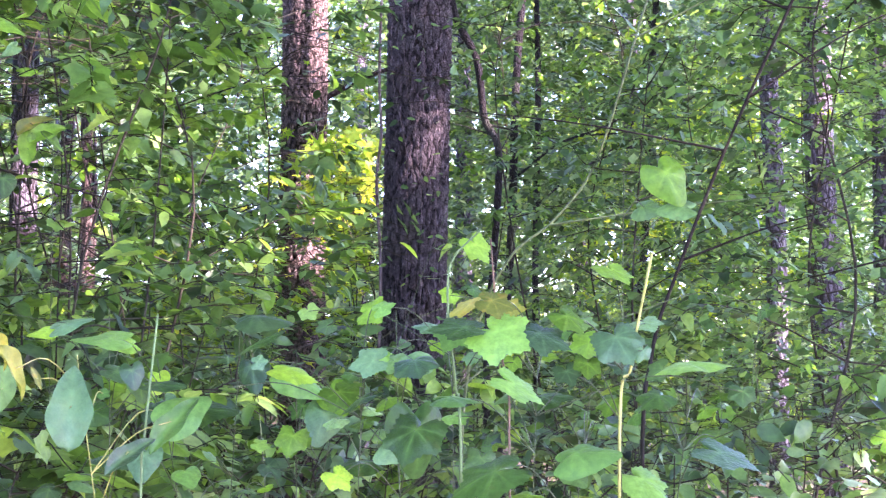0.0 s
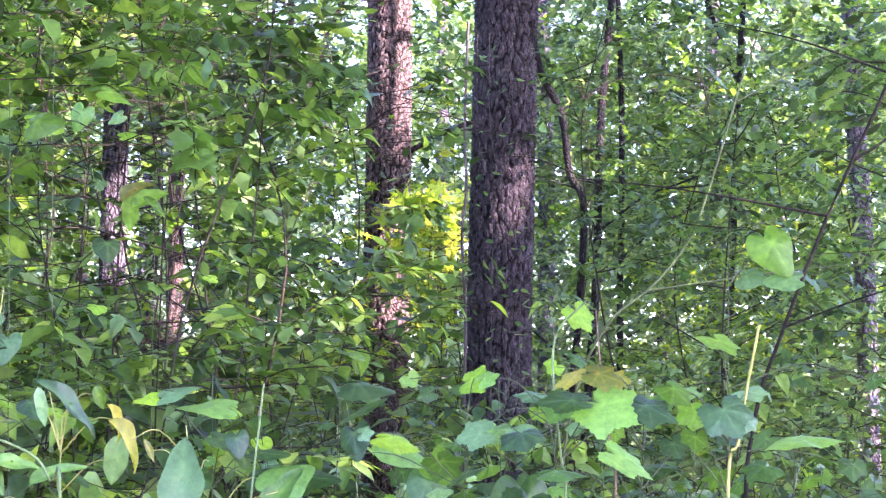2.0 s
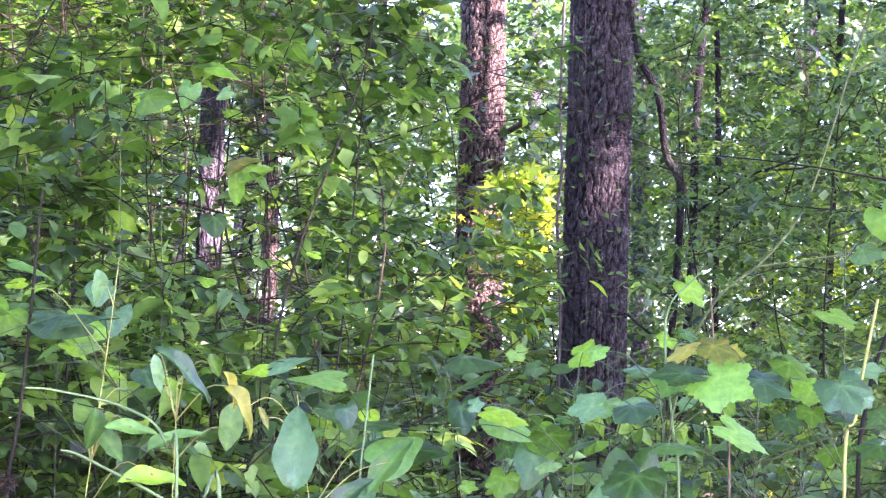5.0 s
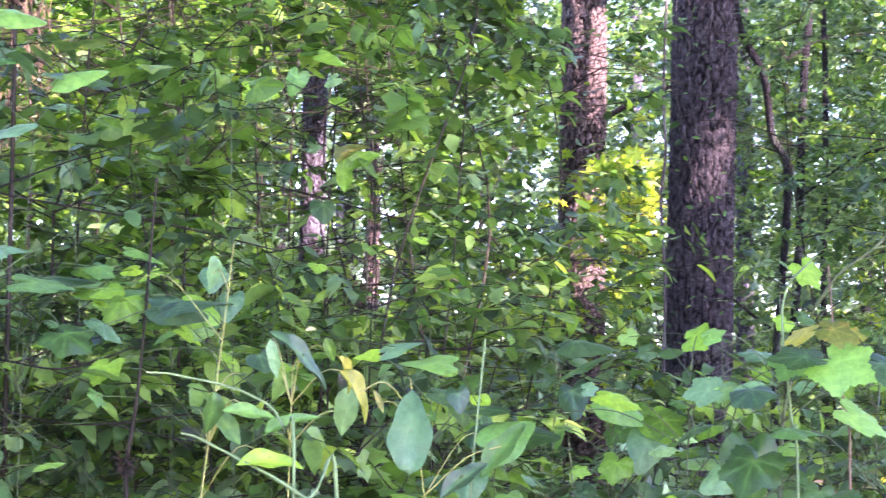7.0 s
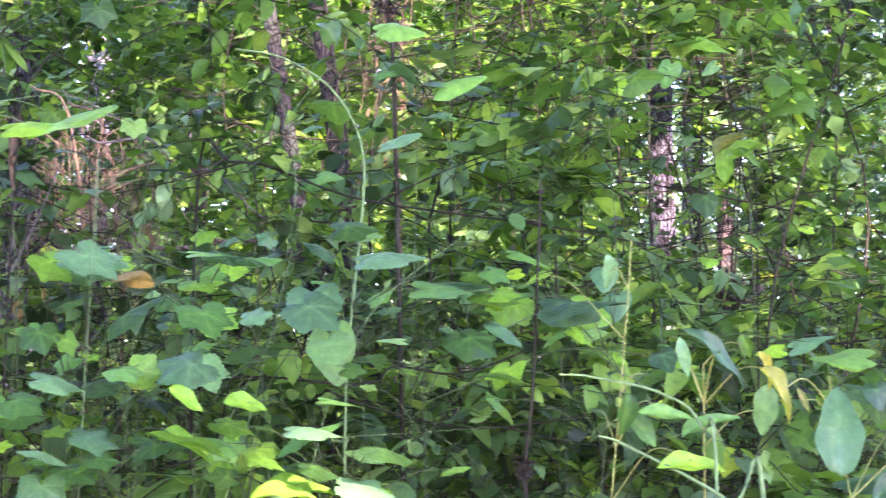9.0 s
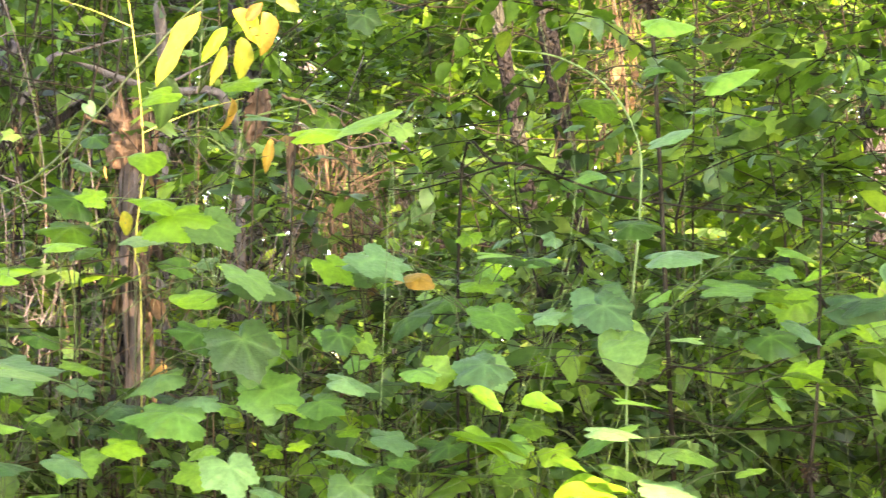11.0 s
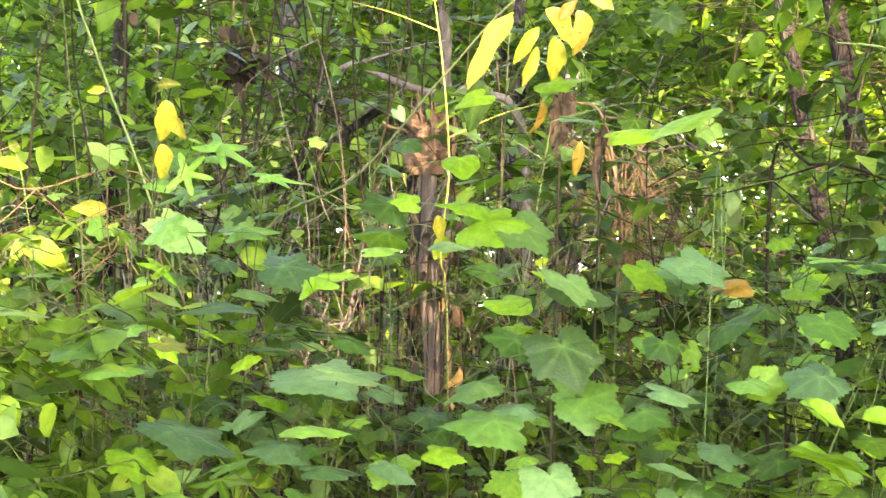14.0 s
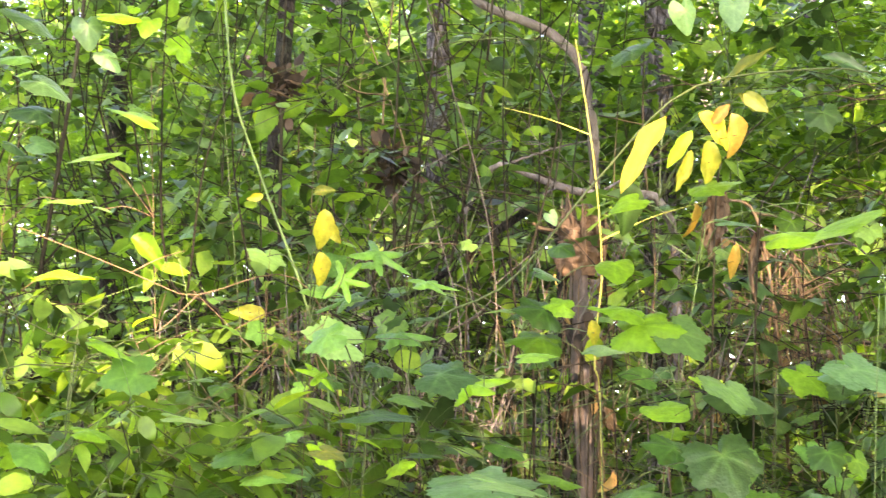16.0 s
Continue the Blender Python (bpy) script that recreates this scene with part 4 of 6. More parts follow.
def strip_shape(ys, ws, fold, droop):
    """A long leaf with five points across, so that it folds and ripples."""
    v, f, vein = [], [], []
    for k, (y, w) in enumerate(zip(ys, ws)):
        for q, s in enumerate((-1, -0.5, 0, 0.5, 1)):
            wavy = 1 + 0.07 * math.sin(13 * y + 2.5 * s + 7 * fold)
            v.append((w * s * wavy, y - 0.5, fold * w * abs(s) - droop * y * y + 0.028 * math.sin(11 * y + 4 * s + 5 * droop) * abs(s)))
            vein.append(1.0 if s == 0 else 0.0)
    for k in range(len(ys) - 1):
        for q in range(4):
            a = 5 * k + q
            f += [(a, a + 1, a + 6), (a, a + 6, a + 5)]
    return np.array(v), np.array(f), vein


def centred(shape, drop):
    v, f, vein = shape
    return v - (0, drop, 0), f, vein


YS = np.linspace(0, 1, 15)
SHAPES = [
    [centred(lobed_shape(grape_outline, (0.34, 0.72, 1.0), 0.12 + 0.05 * k, 0.10 + 0.09 * k, (0.25, -0.3, 0.1, -0.15)[k], (0.2, -0.25, -0.1, 0.35)[k]), 0.04) for k in range(4)],
    [centred(lobed_shape(heart_outline, (0.34, 0.72, 1.0), 0.10 + 0.04 * k, 0.12 + 0.10 * k, (-0.3, 0.2, 0.35, -0.1)[k], (0.25, -0.2, 0.1, -0.4)[k]), 0.08) for k in range(4)],
    [strip_shape(YS, 0.25 * np.sin(math.pi * YS**0.8) ** 0.75 + 0.004, 0.3 + 0.15 * k, 0.10 + 0.15 * k) for k in range(4)],
    [strip_shape(YS, 0.15 * np.sin(math.pi * YS**0.85) ** 0.8 + 0.004, 0.35 + 0.2 * k, 0.10 + 0.17 * k) for k in range(4)],
    [centred(lobed_shape(star_outline, (0.34, 0.72, 1.0), 0.08, 0.12 + 0.1 * k, (0.3, -0.2, 0.1, -0.3)[k]), 0.0) for k in range(4)],
]
LEAF = {}
LEAF_NAMES = ("grape_leaf", "heart_leaf", "oval_leaf", "long_leaf", "star_leaf")


def one_leaf(kind, tone, k):
    if (kind, tone, k) not in LEAF:
        LEAF[kind, tone, k] = leaf_data(LEAF_NAMES[kind], SHAPES[kind][k], TONES[tone])
    return LEAF[kind, tone, k]


def vine(name, rows, label, seed, stem=GREEN_STEM, stems=3, more=16, thick=0.0015, back=0.10):
    """A climbing plant: stems that rise from the ground, stalks, and each large leaf as a part.
    rows: bearing, angle up, distance, length in cm, where the tip points as seen from the path, how far the face leans up, shape and tone."""
    rng = np.random.default_rng(seed)
    rows = list(rows)
    for k in range(more):  # smaller leaves farther in, between the large ones
        az, el, d, cm, tip, tilt, code = rows[int(rng.integers(0, len(rows) - k))]
        code = code // 10 * 10 + int(rng.choice((0, 1, 2, 2, 5))) if code // 10 < 2 else int(rng.choice((0, 5)))
        rows.append((az + rng.normal(0, 3.0), el - 2.6 * rng.random() + 0.8, d + 0.05 + 0.45 * rng.random(), cm * (0.42 + 0.4 * rng.random()), -80 + rng.normal(0, 60), 30 + 48 * rng.random(), code))
    spots = [spot(*r[:3]) for r in rows]
    c = sum((Vector(s) for s in spots), Vector()) / len(spots)
    base = Vector((c.x, c.y, 0)) * (1 + back / max(0.5, math.hypot(c.x, c.y)))
    base.z = footing(base.x, base.y)
    ob = thing(name, base, label, "vine", "climbing vines")
    t, p, made = Tubes(), Tubes(), []
    order = sorted(range(len(rows)), key=lambda i: rows[i][0])
    groups = [order[len(order) * k // stems : len(order) * (k + 1) // stems] for k in range(stems)]
    for grp in groups:
        if not grp:
            continue
        m = sum((spots[i] for i in grp), Vector()) / len(grp)
        tall = max(spots[i].z for i in grp)
        away = Vector((m.x, m.y, 0)).normalized() * 0.05
        foot = Vector((m.x * 0.6 + base.x * 0.4, m.y * 0.6 + base.y * 0.4, base.z - 0.03))
        way = [foot, foot.lerp(m + away, 0.5) + Vector(rng.normal(0, 0.06, 3)), Vector((m.x, m.y, (m.z + foot.z) * 0.6)) + away + Vector(rng.normal(0, 0.04, 3)), Vector((m.x, m.y, tall)) + away + Vector(rng.normal(0, 0.03, 3))]
        line = bend([q - base for q in way], 40)
        t.add(line, thick, thick * 0.5, 6, 0.12)
        for i in grp:
            end = np.array(spots[i] - base)
            az, el, d, cm, tip, tilt, code = rows[i]
            k = int(np.argmin(np.linalg.norm(line - (end - (0, 0, 0.06)), axis=1)))
            gap = np.linalg.norm(line[k] - end)
            p.add(bend([line[k], line[k] * 0.45 + end * 0.55 + (0, 0, 0.12 * gap), end], 9), 0.0010, 0.0007, 5)
            n = Vector((0, 0, 1.5)) - spots[i]
            n.normalize()
            right = Vector((0, 0, 1)).cross(n).normalized()
            up = n.cross(right)
            tip, tilt = tip + rng.normal(0, 9), tilt + rng.normal(0, 9 if tilt > 30 else 4)
            tp = right * math.cos(radians(tip)) + up * math.sin(radians(tip))
            lean = radians(min(80, tilt * 1.06 + (9 if code < 20 and tilt > 25 and seed > 406 else 0)))
            if code // 10 in (2, 3):  # long leaves roll about their own length
                up = up - tp * up.dot(tp)
                up = up.normalized() if up.length > 0.35 else (right - tp * right.dot(tp)).normalized()
            z = (n * math.cos(lean) + up * math.sin(lean) + right * rng.normal(0, 0.28)).normalized()
            y = (tp - z * tp.dot(z)).normalized()
            x = y.cross(z)
            s = cm / (106.0 if seed > 406 else 98.0)
            made.append((code, int(rng.integers(0, 4)), Matrix.Translation(spots[i] - base) @ Matrix((x, y, z)).transposed().to_4x4() @ Matrix.Diagonal((s * 1.05, s * 1.05, s, 1))))
    stem_ob = t.done("stem", stem, ob)
    for code, k, m in made:
        leaf = new(LEAF_NAMES[code // 10], one_leaf(code // 10, code % 10, k))
        leaf.parent = stem_ob
        leaf.matrix_local = m
    p.done("stalk_growth", stem, ob, kind="stuff")
    return ob


A1 = [
    (-9.3, 7.7, 2.00, 7, -80, 28, 12),
    (-9.8, 6.4, 2.00, 5, 200, 45, 15),
    (-1.3, 4.9, 2.10, 5, -60, 39, 2),
    (-0.9, 2.4, 1.90, 5, 190, 62, 3),
    (-2.6, 2.3, 1.90, 4, -20, 62, 3),
    (-0.5, 1.3, 1.90, 6, -100, 44, 0),
    (-2.6, 0.9, 1.90, 5, -90, 57, 2),
    (-4.0, 1.2, 1.90, 7, -40, 55, 1),
    (-5.1, 1.9, 1.90, 5, -70, 47, 2),
    (-7.0, 3.8, 2.00, 6, -90, 54, 2),
    (-7.1, 1.0, 1.90, 7, -60, 30, 1),
    (-5.9, -0.1, 1.90, 4, -90, 41, 2),
]
A2 = [
    (-9.9, -0.0, 1.85, 9, -20, 65, 0),
    (1.1, -2.9, 1.85, 9, -90, 0, 10),
    (1.1, 0.1, 1.85, 4, 170, 44, 11),
    (-1.9, -4.5, 1.85, 10, -150, 58, 0),
    (-5.5, -3.7, 1.85, 8, -10, 64, 10),
    (-11.3, -3.7, 1.85, 8, -30, 56, 1),
    (4.5, -4.6, 1.85, 4, -60, 41, 2),
    (-6.9, -1.6, 2.10, 5, -90, 54, 2),
    (-8.7, -1.4, 2.20, 6, -120, 57, 0),
    (-4.1, -1.4, 2.10, 7, -20, 68, 0),
    (2.1, -3.4, 2.10, 6, 200, 44, 11),
    (-8.1, -4.8, 2.10, 8, -70, 56, 0),
]
A3 = [
    (4.7, -1.3, 2.20, 6, -60, 38, 12),
    (6.2, -0.5, 2.20, 8, -20, 57, 10),
    (6.3, -3.1, 2.20, 6, -90, 47, 2),
    (8.0, 0.8, 2.20, 8, -10, 68, 10),
    (5.1, -2.2, 2.20, 7, -110, 52, 11),
    (10.2, -1.8, 2.20, 9, -15, 61, 10),
    (12.1, -1.7, 2.20, 5, -80, 34, 11),
    (13.1, -3.6, 2.20, 8, 190, 44, 11),
    (10.7, -4.4, 2.20, 5, -80, 37, 10),
    (13.4, -0.3, 2.20, 6, -30, 59, 15),
    (3.5, -4.1, 2.20, 7, -150, 60, 10),
    (7.8, 2.0, 2.20, 8, -10, 73, 15),
]
B1 = [
    (19.7, 1.4, 1.76, 10, -30, 35, 31),
    (17.8, 0.7, 1.75, 5, -45, 20, 33),
    (17.4, -0.1, 1.74, 7, -18, 50, 23),
    (15.3, -1.7, 1.75, 10, 84, 8, 21),
    (23.3, -1.0, 1.78, 5, -92, 15, 20),
    (21.9, -0.9, 1.76, 6, 0, 50, 30),
    (20.5, -1.3, 1.76, 6, 15, 45, 30),
    (21.0, -2.8, 1.73, 8, 8, 50, 32),
    (20.8, 1.2, 1.86, 5, -80, 16, 31),
    (23.0, 4.6, 2.16, 5, -80, 18, 21),
    (18.6, 1.6, 1.78, 3, -60, 10, 22),
    (17.9, -0.9, 1.81, 6, -100, 10, 25),
    (11.3, -2.3, 1.94, 10, 62, 30, 30),
    (13.0, -3.5, 1.85, 8, 35, 30, 31),
    (16.6, -0.5, 1.75, 3, -70, 10, 33),
    (22.6, -1.6, 1.81, 5, -60, 30, 20),
]
B2 = [
    (12.4, -3.7, 2.12, 6, -100, 31, 11),
    (11.0, -2.0, 2.12, 8, 40, 50, 10),
    (12.9, -0.3, 2.12, 4, -90, 25, 11),
    (11.8, -0.8, 2.12, 6, -30, 53, 10),
    (6.5, -0.2, 2.11, 7, -20, 59, 2),
    (6.4, -3.0, 2.11, 5, -90, 42, 2),
    (4.4, -1.2, 2.11, 6, -60, 56, 2),
    (15.5, 1.7, 2.12, 6, -10, 65, 11),
    (13.9, 1.1, 2.12, 8, 170, 71, 10),
    (27.2, 0.7, 2.14, 6, -70, 50, 2),
    (22.9, 4.5, 2.33, 5, -80, 28, 11),
    (23.9, 3.4, 2.33, 11, -20, 71, 11),
]
B3 = [
    (1.3, -2.8, 1.80, 8, -90, 39, 0),
    (-2.2, 1.3, 1.80, 8, -20, 53, 0),
    (-0.7, 1.5, 1.80, 7, 190, 57, 0),
    (-2.0, 2.6, 1.80, 5, -10, 60, 3),
    (1.3, 0.1, 1.80, 6, -60, 57, 1),
    (3.6, -1.5, 1.81, 5, -100, 51, 0),
    (-2.9, -0.9, 1.80, 7, -30, 53, 0),
    (3.1, 0.1, 1.81, 5, 180, 53, 1),
    (-0.2, -1.4, 1.80, 6, -20, 60, 0),
]
B4 = [
    (28.6, 12.2, 2.64, 11, -5, 73, 10),
    (21.0, 12.3, 2.63, 7, -20, 57, 12),
    (18.1, 13.6, 2.63, 6, -60, 46, 12),
    (16.5, 9.4, 2.93, 8, 30, 39, 22),
    (17.1, 9.7, 2.93, 7, 60, 37, 23),
    (16.2, 9.0, 2.92, 6, -20, 33, 22),
    (17.2, 8.7, 2.93, 7, -90, 0, 22),
    (18.1, 7.4, 2.83, 6, -90, 41, 15),
    (29.3, 4.2, 2.34, 11, -10, 67, 0),
    (27.5, 3.8, 2.34, 8, -15, 68, 2),
    (28.8, 2.0, 2.04, 7, -40, 54, 0),
    (27.3, 2.4, 2.14, 6, -50, 55, 1),
]
C1 = [
    (39.0, 5.4, 2.18, 7, -20, 66, 0),
    (37.3, 5.2, 2.18, 5, -15, 64, 0),
    (32.0, 5.4, 2.16, 11, -20, 65, 1),
    (34.3, 1.8, 2.07, 8, -70, 32, 15),
    (34.9, 3.3, 2.12, 9, -60, 44, 1),
    (39.0, 3.0, 2.18, 9, -80, 53, 0),
    (43.2, 5.2, 2.34, 10, -70, 56, 1),
    (41.2, 4.5, 2.44, 5, -60, 36, 14),
    (29.9, 4.0, 2.16, 10, -15, 64, 0),
    (27.3, 3.8, 2.15, 5, -30, 59, 2),
    (33.2, 6.5, 2.27, 8, 0, 70, 0),
    (34.4, 5.6, 2.17, 6, 170, 65, 1),
]
C2 = [
    (39.7, 1.1, 2.13, 9, -100, 46, 1),
    (42.1, 0.9, 2.14, 6, -80, 57, 0),
    (45.2, 2.3, 2.14, 6, -100, 41, 0),
    (28.5, 2.1, 2.11, 5, -60, 45, 0),
    (27.4, 0.6, 2.10, 6, -10, 62, 2),
    (31.7, 2.0, 2.11, 5, 190, 59, 1),
    (44.2, 2.0, 2.14, 4, -80, 37, 2),
    (45.9, -0.2, 2.14, 7, -60, 55, 0),
    (43.3, -1.6, 2.14, 7, -20, 61, 1),
    (44.1, -2.8, 2.14, 6, -90, 55, 2),
    (37.2, 3.0, 2.13, 5, -30, 60, 1),
    (33.4, 0.9, 2.12, 4, -40, 53, 0),
]
C3 = [
    (36.9, -2.6, 2.02, 5, -30, 56, 2),
    (36.3, -3.8, 2.02, 9, 0, 68, 22),
    (39.8, -1.9, 2.03, 12, 170, 65, 22),
    (33.2, -3.7, 2.02, 9, -20, 63, 1),
    (32.3, -2.3, 2.01, 8, 10, 69, 0),
    (35.3, -1.4, 2.02, 8, 0, 70, 1),
    (39.9, -0.2, 2.03, 6, -30, 40, 22),
    (38.3, -1.2, 2.03, 6, -40, 61, 2),
    (45.2, -3.4, 2.04, 7, -90, 56, 5),
    (35.0, -2.9, 2.02, 6, -10, 60, 0),
    (29.3, -3.1, 2.21, 5, -20, 55, 0),
]
C4 = [
    (22.6, 4.4, 2.49, 5, -90, 32, 11),
    (24.4, 3.3, 2.40, 10, -15, 71, 11),
    (28.6, 12.3, 2.61, 10, 0, 71, 10),
    (31.1, 12.7, 2.61, 7, -10, 68, 10),
    (30.9, 14.5, 2.61, 9, 10, 71, 10),
    (44.3, 10.3, 2.34, 14, 5, 77, 12),
    (20.8, 12.2, 3.09, 8, 0, 59, 12),
    (30.9, 9.9, 2.61, 8, -10, 65, 11),
    (23.4, 2.1, 2.49, 6, -30, 60, 11),
    (21.1, 1.2, 2.09, 5, -80, 34, 11),
    (25.4, 5.3, 2.80, 9, 10, 71, 10),
    (33.7, 8.4, 3.02, 8, -10, 67, 10),
]
D1 = [
    (50.9, 6.8, 2.37, 11, -25, 44, 2),
    (51.5, 7.4, 2.37, 8, 160, 64, 2),
    (54.5, 7.3, 2.39, 8, 190, 56, 0),
    (54.6, 6.3, 2.39, 9, 185, 70, 2),
    (52.6, 6.5, 2.38, 4, -80, 0, 23),
    (49.5, 6.5, 2.36, 10, -60, 41, 5),
    (51.9, 9.0, 2.37, 7, -100, 46, 12),
    (45.6, 10.2, 2.34, 10, -5, 71, 2),
    (47.5, 10.6, 2.35, 8, 0, 67, 0),
    (48.6, 11.9, 2.35, 7, -10, 73, 2),
    (53.8, 7.5, 2.38, 5, 170, 55, 2),
    (51.4, 11.3, 2.37, 6, -100, 41, 12),
]
D2 = [
    (50.8, 13.1, 2.42, 14, 230, 30, 33),
    (49.4, 13.3, 2.41, 7, 240, 20, 32),
    (48.0, 14.0, 2.41, 8, -20, 25, 23),
    (47.4, 13.8, 2.38, 7, -65, 20, 24),
    (48.3, 12.8, 2.40, 7, -75, 18, 23),
    (49.2, 12.5, 2.41, 7, 235, 5, 33),
    (47.9, 14.6, 2.40, 4, 60, 10, 24),
    (48.1, 11.9, 2.41, 8, -10, 60, 2),
    (51.0, 11.1, 2.48, 9, -105, 8, 25),
    (48.4, 10.7, 2.51, 6, -80, 15, 34),
    (47.0, 9.2, 2.50, 6, -95, 0, 34),
    (46.6, 15.0, 2.40, 5, -30, 20, 23),
]
D3 = [
    (48.0, 4.5, 2.25, 10, -30, 49, 15),
    (48.2, 1.7, 2.25, 10, -85, 30, 15),
    (50.2, 2.4, 2.26, 8, 185, 57, 0),
    (51.4, -0.5, 2.17, 12, 180, 66, 0),
    (53.2, -1.6, 2.18, 6, -30, 54, 2),
    (49.3, -2.6, 2.16, 9, -80, 45, 1),
    (50.2, -0.0, 2.26, 8, 170, 69, 1),
    (46.7, -0.3, 2.24, 7, -20, 64, 0),
    (45.3, 2.3, 2.24, 5, -80, 26, 0),
    (51.6, 0.8, 2.27, 9, -170, 63, 5),
    (47.8, -3.5, 2.15, 7, -60, 56, 1),
    (50.0, -1.9, 2.26, 5, -90, 48, 0),
]
D4 = [
    (43.0, 5.3, 2.42, 11, -60, 62, 1),
    (41.8, 4.5, 2.42, 5, -20, 44, 14),
    (38.5, 3.0, 2.30, 8, -60, 51, 0),
    (41.5, 0.8, 2.31, 7, -90, 57, 0),
    (38.9, 0.9, 2.30, 9, -70, 41, 1),
    (34.1, 1.7, 2.17, 9, -80, 32, 15),
    (38.1, 5.4, 2.39, 8, -20, 68, 0),
    (36.6, 5.2, 2.38, 6, -10, 65, 0),
    (41.7, 3.0, 2.42, 11, 0, 74, 0),
    (39.0, 4.3, 2.40, 8, 0, 75, 2),
    (34.6, 3.6, 2.27, 10, -80, 39, 1),
    (39.0, 1.8, 2.40, 6, -20, 61, 0),
]
D5 = [
    (39.9, -0.1, 2.10, 5, -30, 37, 22),
    (39.7, -1.8, 2.10, 9, 10, 65, 22),
    (35.5, -1.7, 2.07, 10, 0, 73, 0),
    (35.7, -3.6, 2.07, 11, 10, 71, 22),
    (43.9, -2.8, 2.13, 7, -70, 54, 0),
    (45.1, -2.1, 2.13, 7, -60, 64, 1),
    (43.0, -2.4, 2.12, 5, -20, 58, 0),
    (37.5, -0.4, 2.09, 7, 0, 60, 22),
    (38.1, -1.4, 2.09, 4, -60, 0, 22),
    (34.1, -0.4, 2.06, 7, -30, 64, 0),
    (45.9, -0.7, 2.24, 7, -20, 60, 0),
    (44.6, 0.6, 2.23, 8, -10, 70, 1),
]
E1 = [
    (61.7, 3.4, 2.07, 11, -60, 59, 0),
    (59.4, 4.9, 2.06, 8, -35, 43, 1),
    (63.3, 2.1, 2.08, 5, -60, 47, 3),
    (62.7, -0.8, 2.07, 12, -70, 59, 1),
    (57.2, 1.1, 2.05, 11, -15, 71, 1),
    (60.0, -3.2, 2.06, 5, -60, 43, 2),
    (63.5, 6.1, 2.08, 6, 180, 55, 0),
    (58.5, -0.7, 2.06, 9, -20, 67, 0),
    (61.1, -2.0, 2.07, 7, -30, 64, 0),
    (60.6, -0.4, 2.07, 5, -80, 31, 5),
    (57.9, -2.1, 2.05, 8, 0, 69, 1),
    (55.6, -2.1, 2.04, 6, -70, 41, 1),
]
E2 = [
    (60.9, 9.2, 2.31, 10, -60, 59, 40),
    (62.1, 8.2, 2.32, 7, -40, 41, 40),
    (59.1, 8.2, 2.31, 9, 0, 77, 40),
    (61.9, 7.5, 2.32, 9, 175, 77, 40),
    (60.1, 6.3, 2.31, 10, 0, 77, 40),
    (57.5, 4.6, 2.30, 11, 0, 77, 42),
    (62.9, 9.9, 2.32, 6, -90, 10, 23),
    (62.9, 8.5, 2.32, 5, -80, 26, 23),
    (60.6, -2.6, 2.32, 9, -90, 57, 42),
    (62.7, 4.8, 2.33, 7, 190, 68, 42),
]
E3 = [
    (69.4, 4.5, 2.28, 8, 190, 41, 0),
    (62.4, 6.0, 2.24, 9, 170, 56, 1),
    (57.6, 1.2, 2.21, 16, -10, 73, 1),
    (62.8, 2.1, 2.24, 5, -60, 44, 2),
    (64.8, 1.3, 2.25, 9, -10, 69, 0),
    (72.4, 1.9, 2.29, 7, -90, 48, 0),
    (67.5, 3.1, 2.27, 9, -10, 69, 5),
    (65.8, 2.0, 2.26, 9, -20, 71, 0),
    (70.3, 5.5, 2.28, 7, -30, 71, 2),
    (48.6, 4.5, 2.16, 9, -100, 46, 5),
    (48.8, 2.1, 2.16, 11, -85, 42, 5),
    (70.7, 2.6, 2.28, 6, 0, 65, 2),
]
E4 = [
    (64.1, 6.9, 2.85, 6, 180, 15, 23),
    (64.1, 11.1, 2.85, 3, 190, 0, 23),
    (61.2, 10.0, 2.84, 5, -60, 0, 23),
    (61.6, 11.5, 2.84, 4, 0, 34, 23),
    (67.2, 16.3, 2.86, 6, 70, 25, 12),
    (68.6, 13.7, 2.87, 10, 175, 75, 12),
    (70.9, 10.5, 2.88, 8, -20, 66, 12),
    (72.1, 13.5, 2.88, 7, 180, 65, 11),
    (70.1, 12.1, 2.88, 9, -20, 61, 12),
    (67.8, 9.0, 2.87, 8, -20, 48, 22),
    (66.8, 8.3, 2.87, 6, 20, 41, 22),
    (70.7, 7.8, 2.88, 11, 0, 66, 22),
]
E5 = [
    (70.7, 16.5, 2.77, 6, -90, 34, 11),
    (69.8, 17.0, 2.77, 7, -10, 55, 12),
    (68.6, 16.9, 2.76, 5, -90, 37, 12),
    (72.6, 16.5, 2.78, 9, 200, 56, 11),
    (72.0, 14.4, 2.78, 8, -60, 51, 11),
    (69.9, 15.6, 2.77, 5, -60, 37, 11),
    (73.0, 15.2, 2.79, 6, 180, 48, 10),
    (46.1, 16.5, 2.64, 11, -12, 46, 33),
    (46.0, 15.1, 2.64, 5, -60, 0, 33),
    (48.4, 18.4, 2.66, 6, -80, 15, 11),
    (46.6, 18.5, 2.65, 6, -60, 21, 11),
    (42.4, 16.5, 2.62, 9, -30, 44, 31),
]
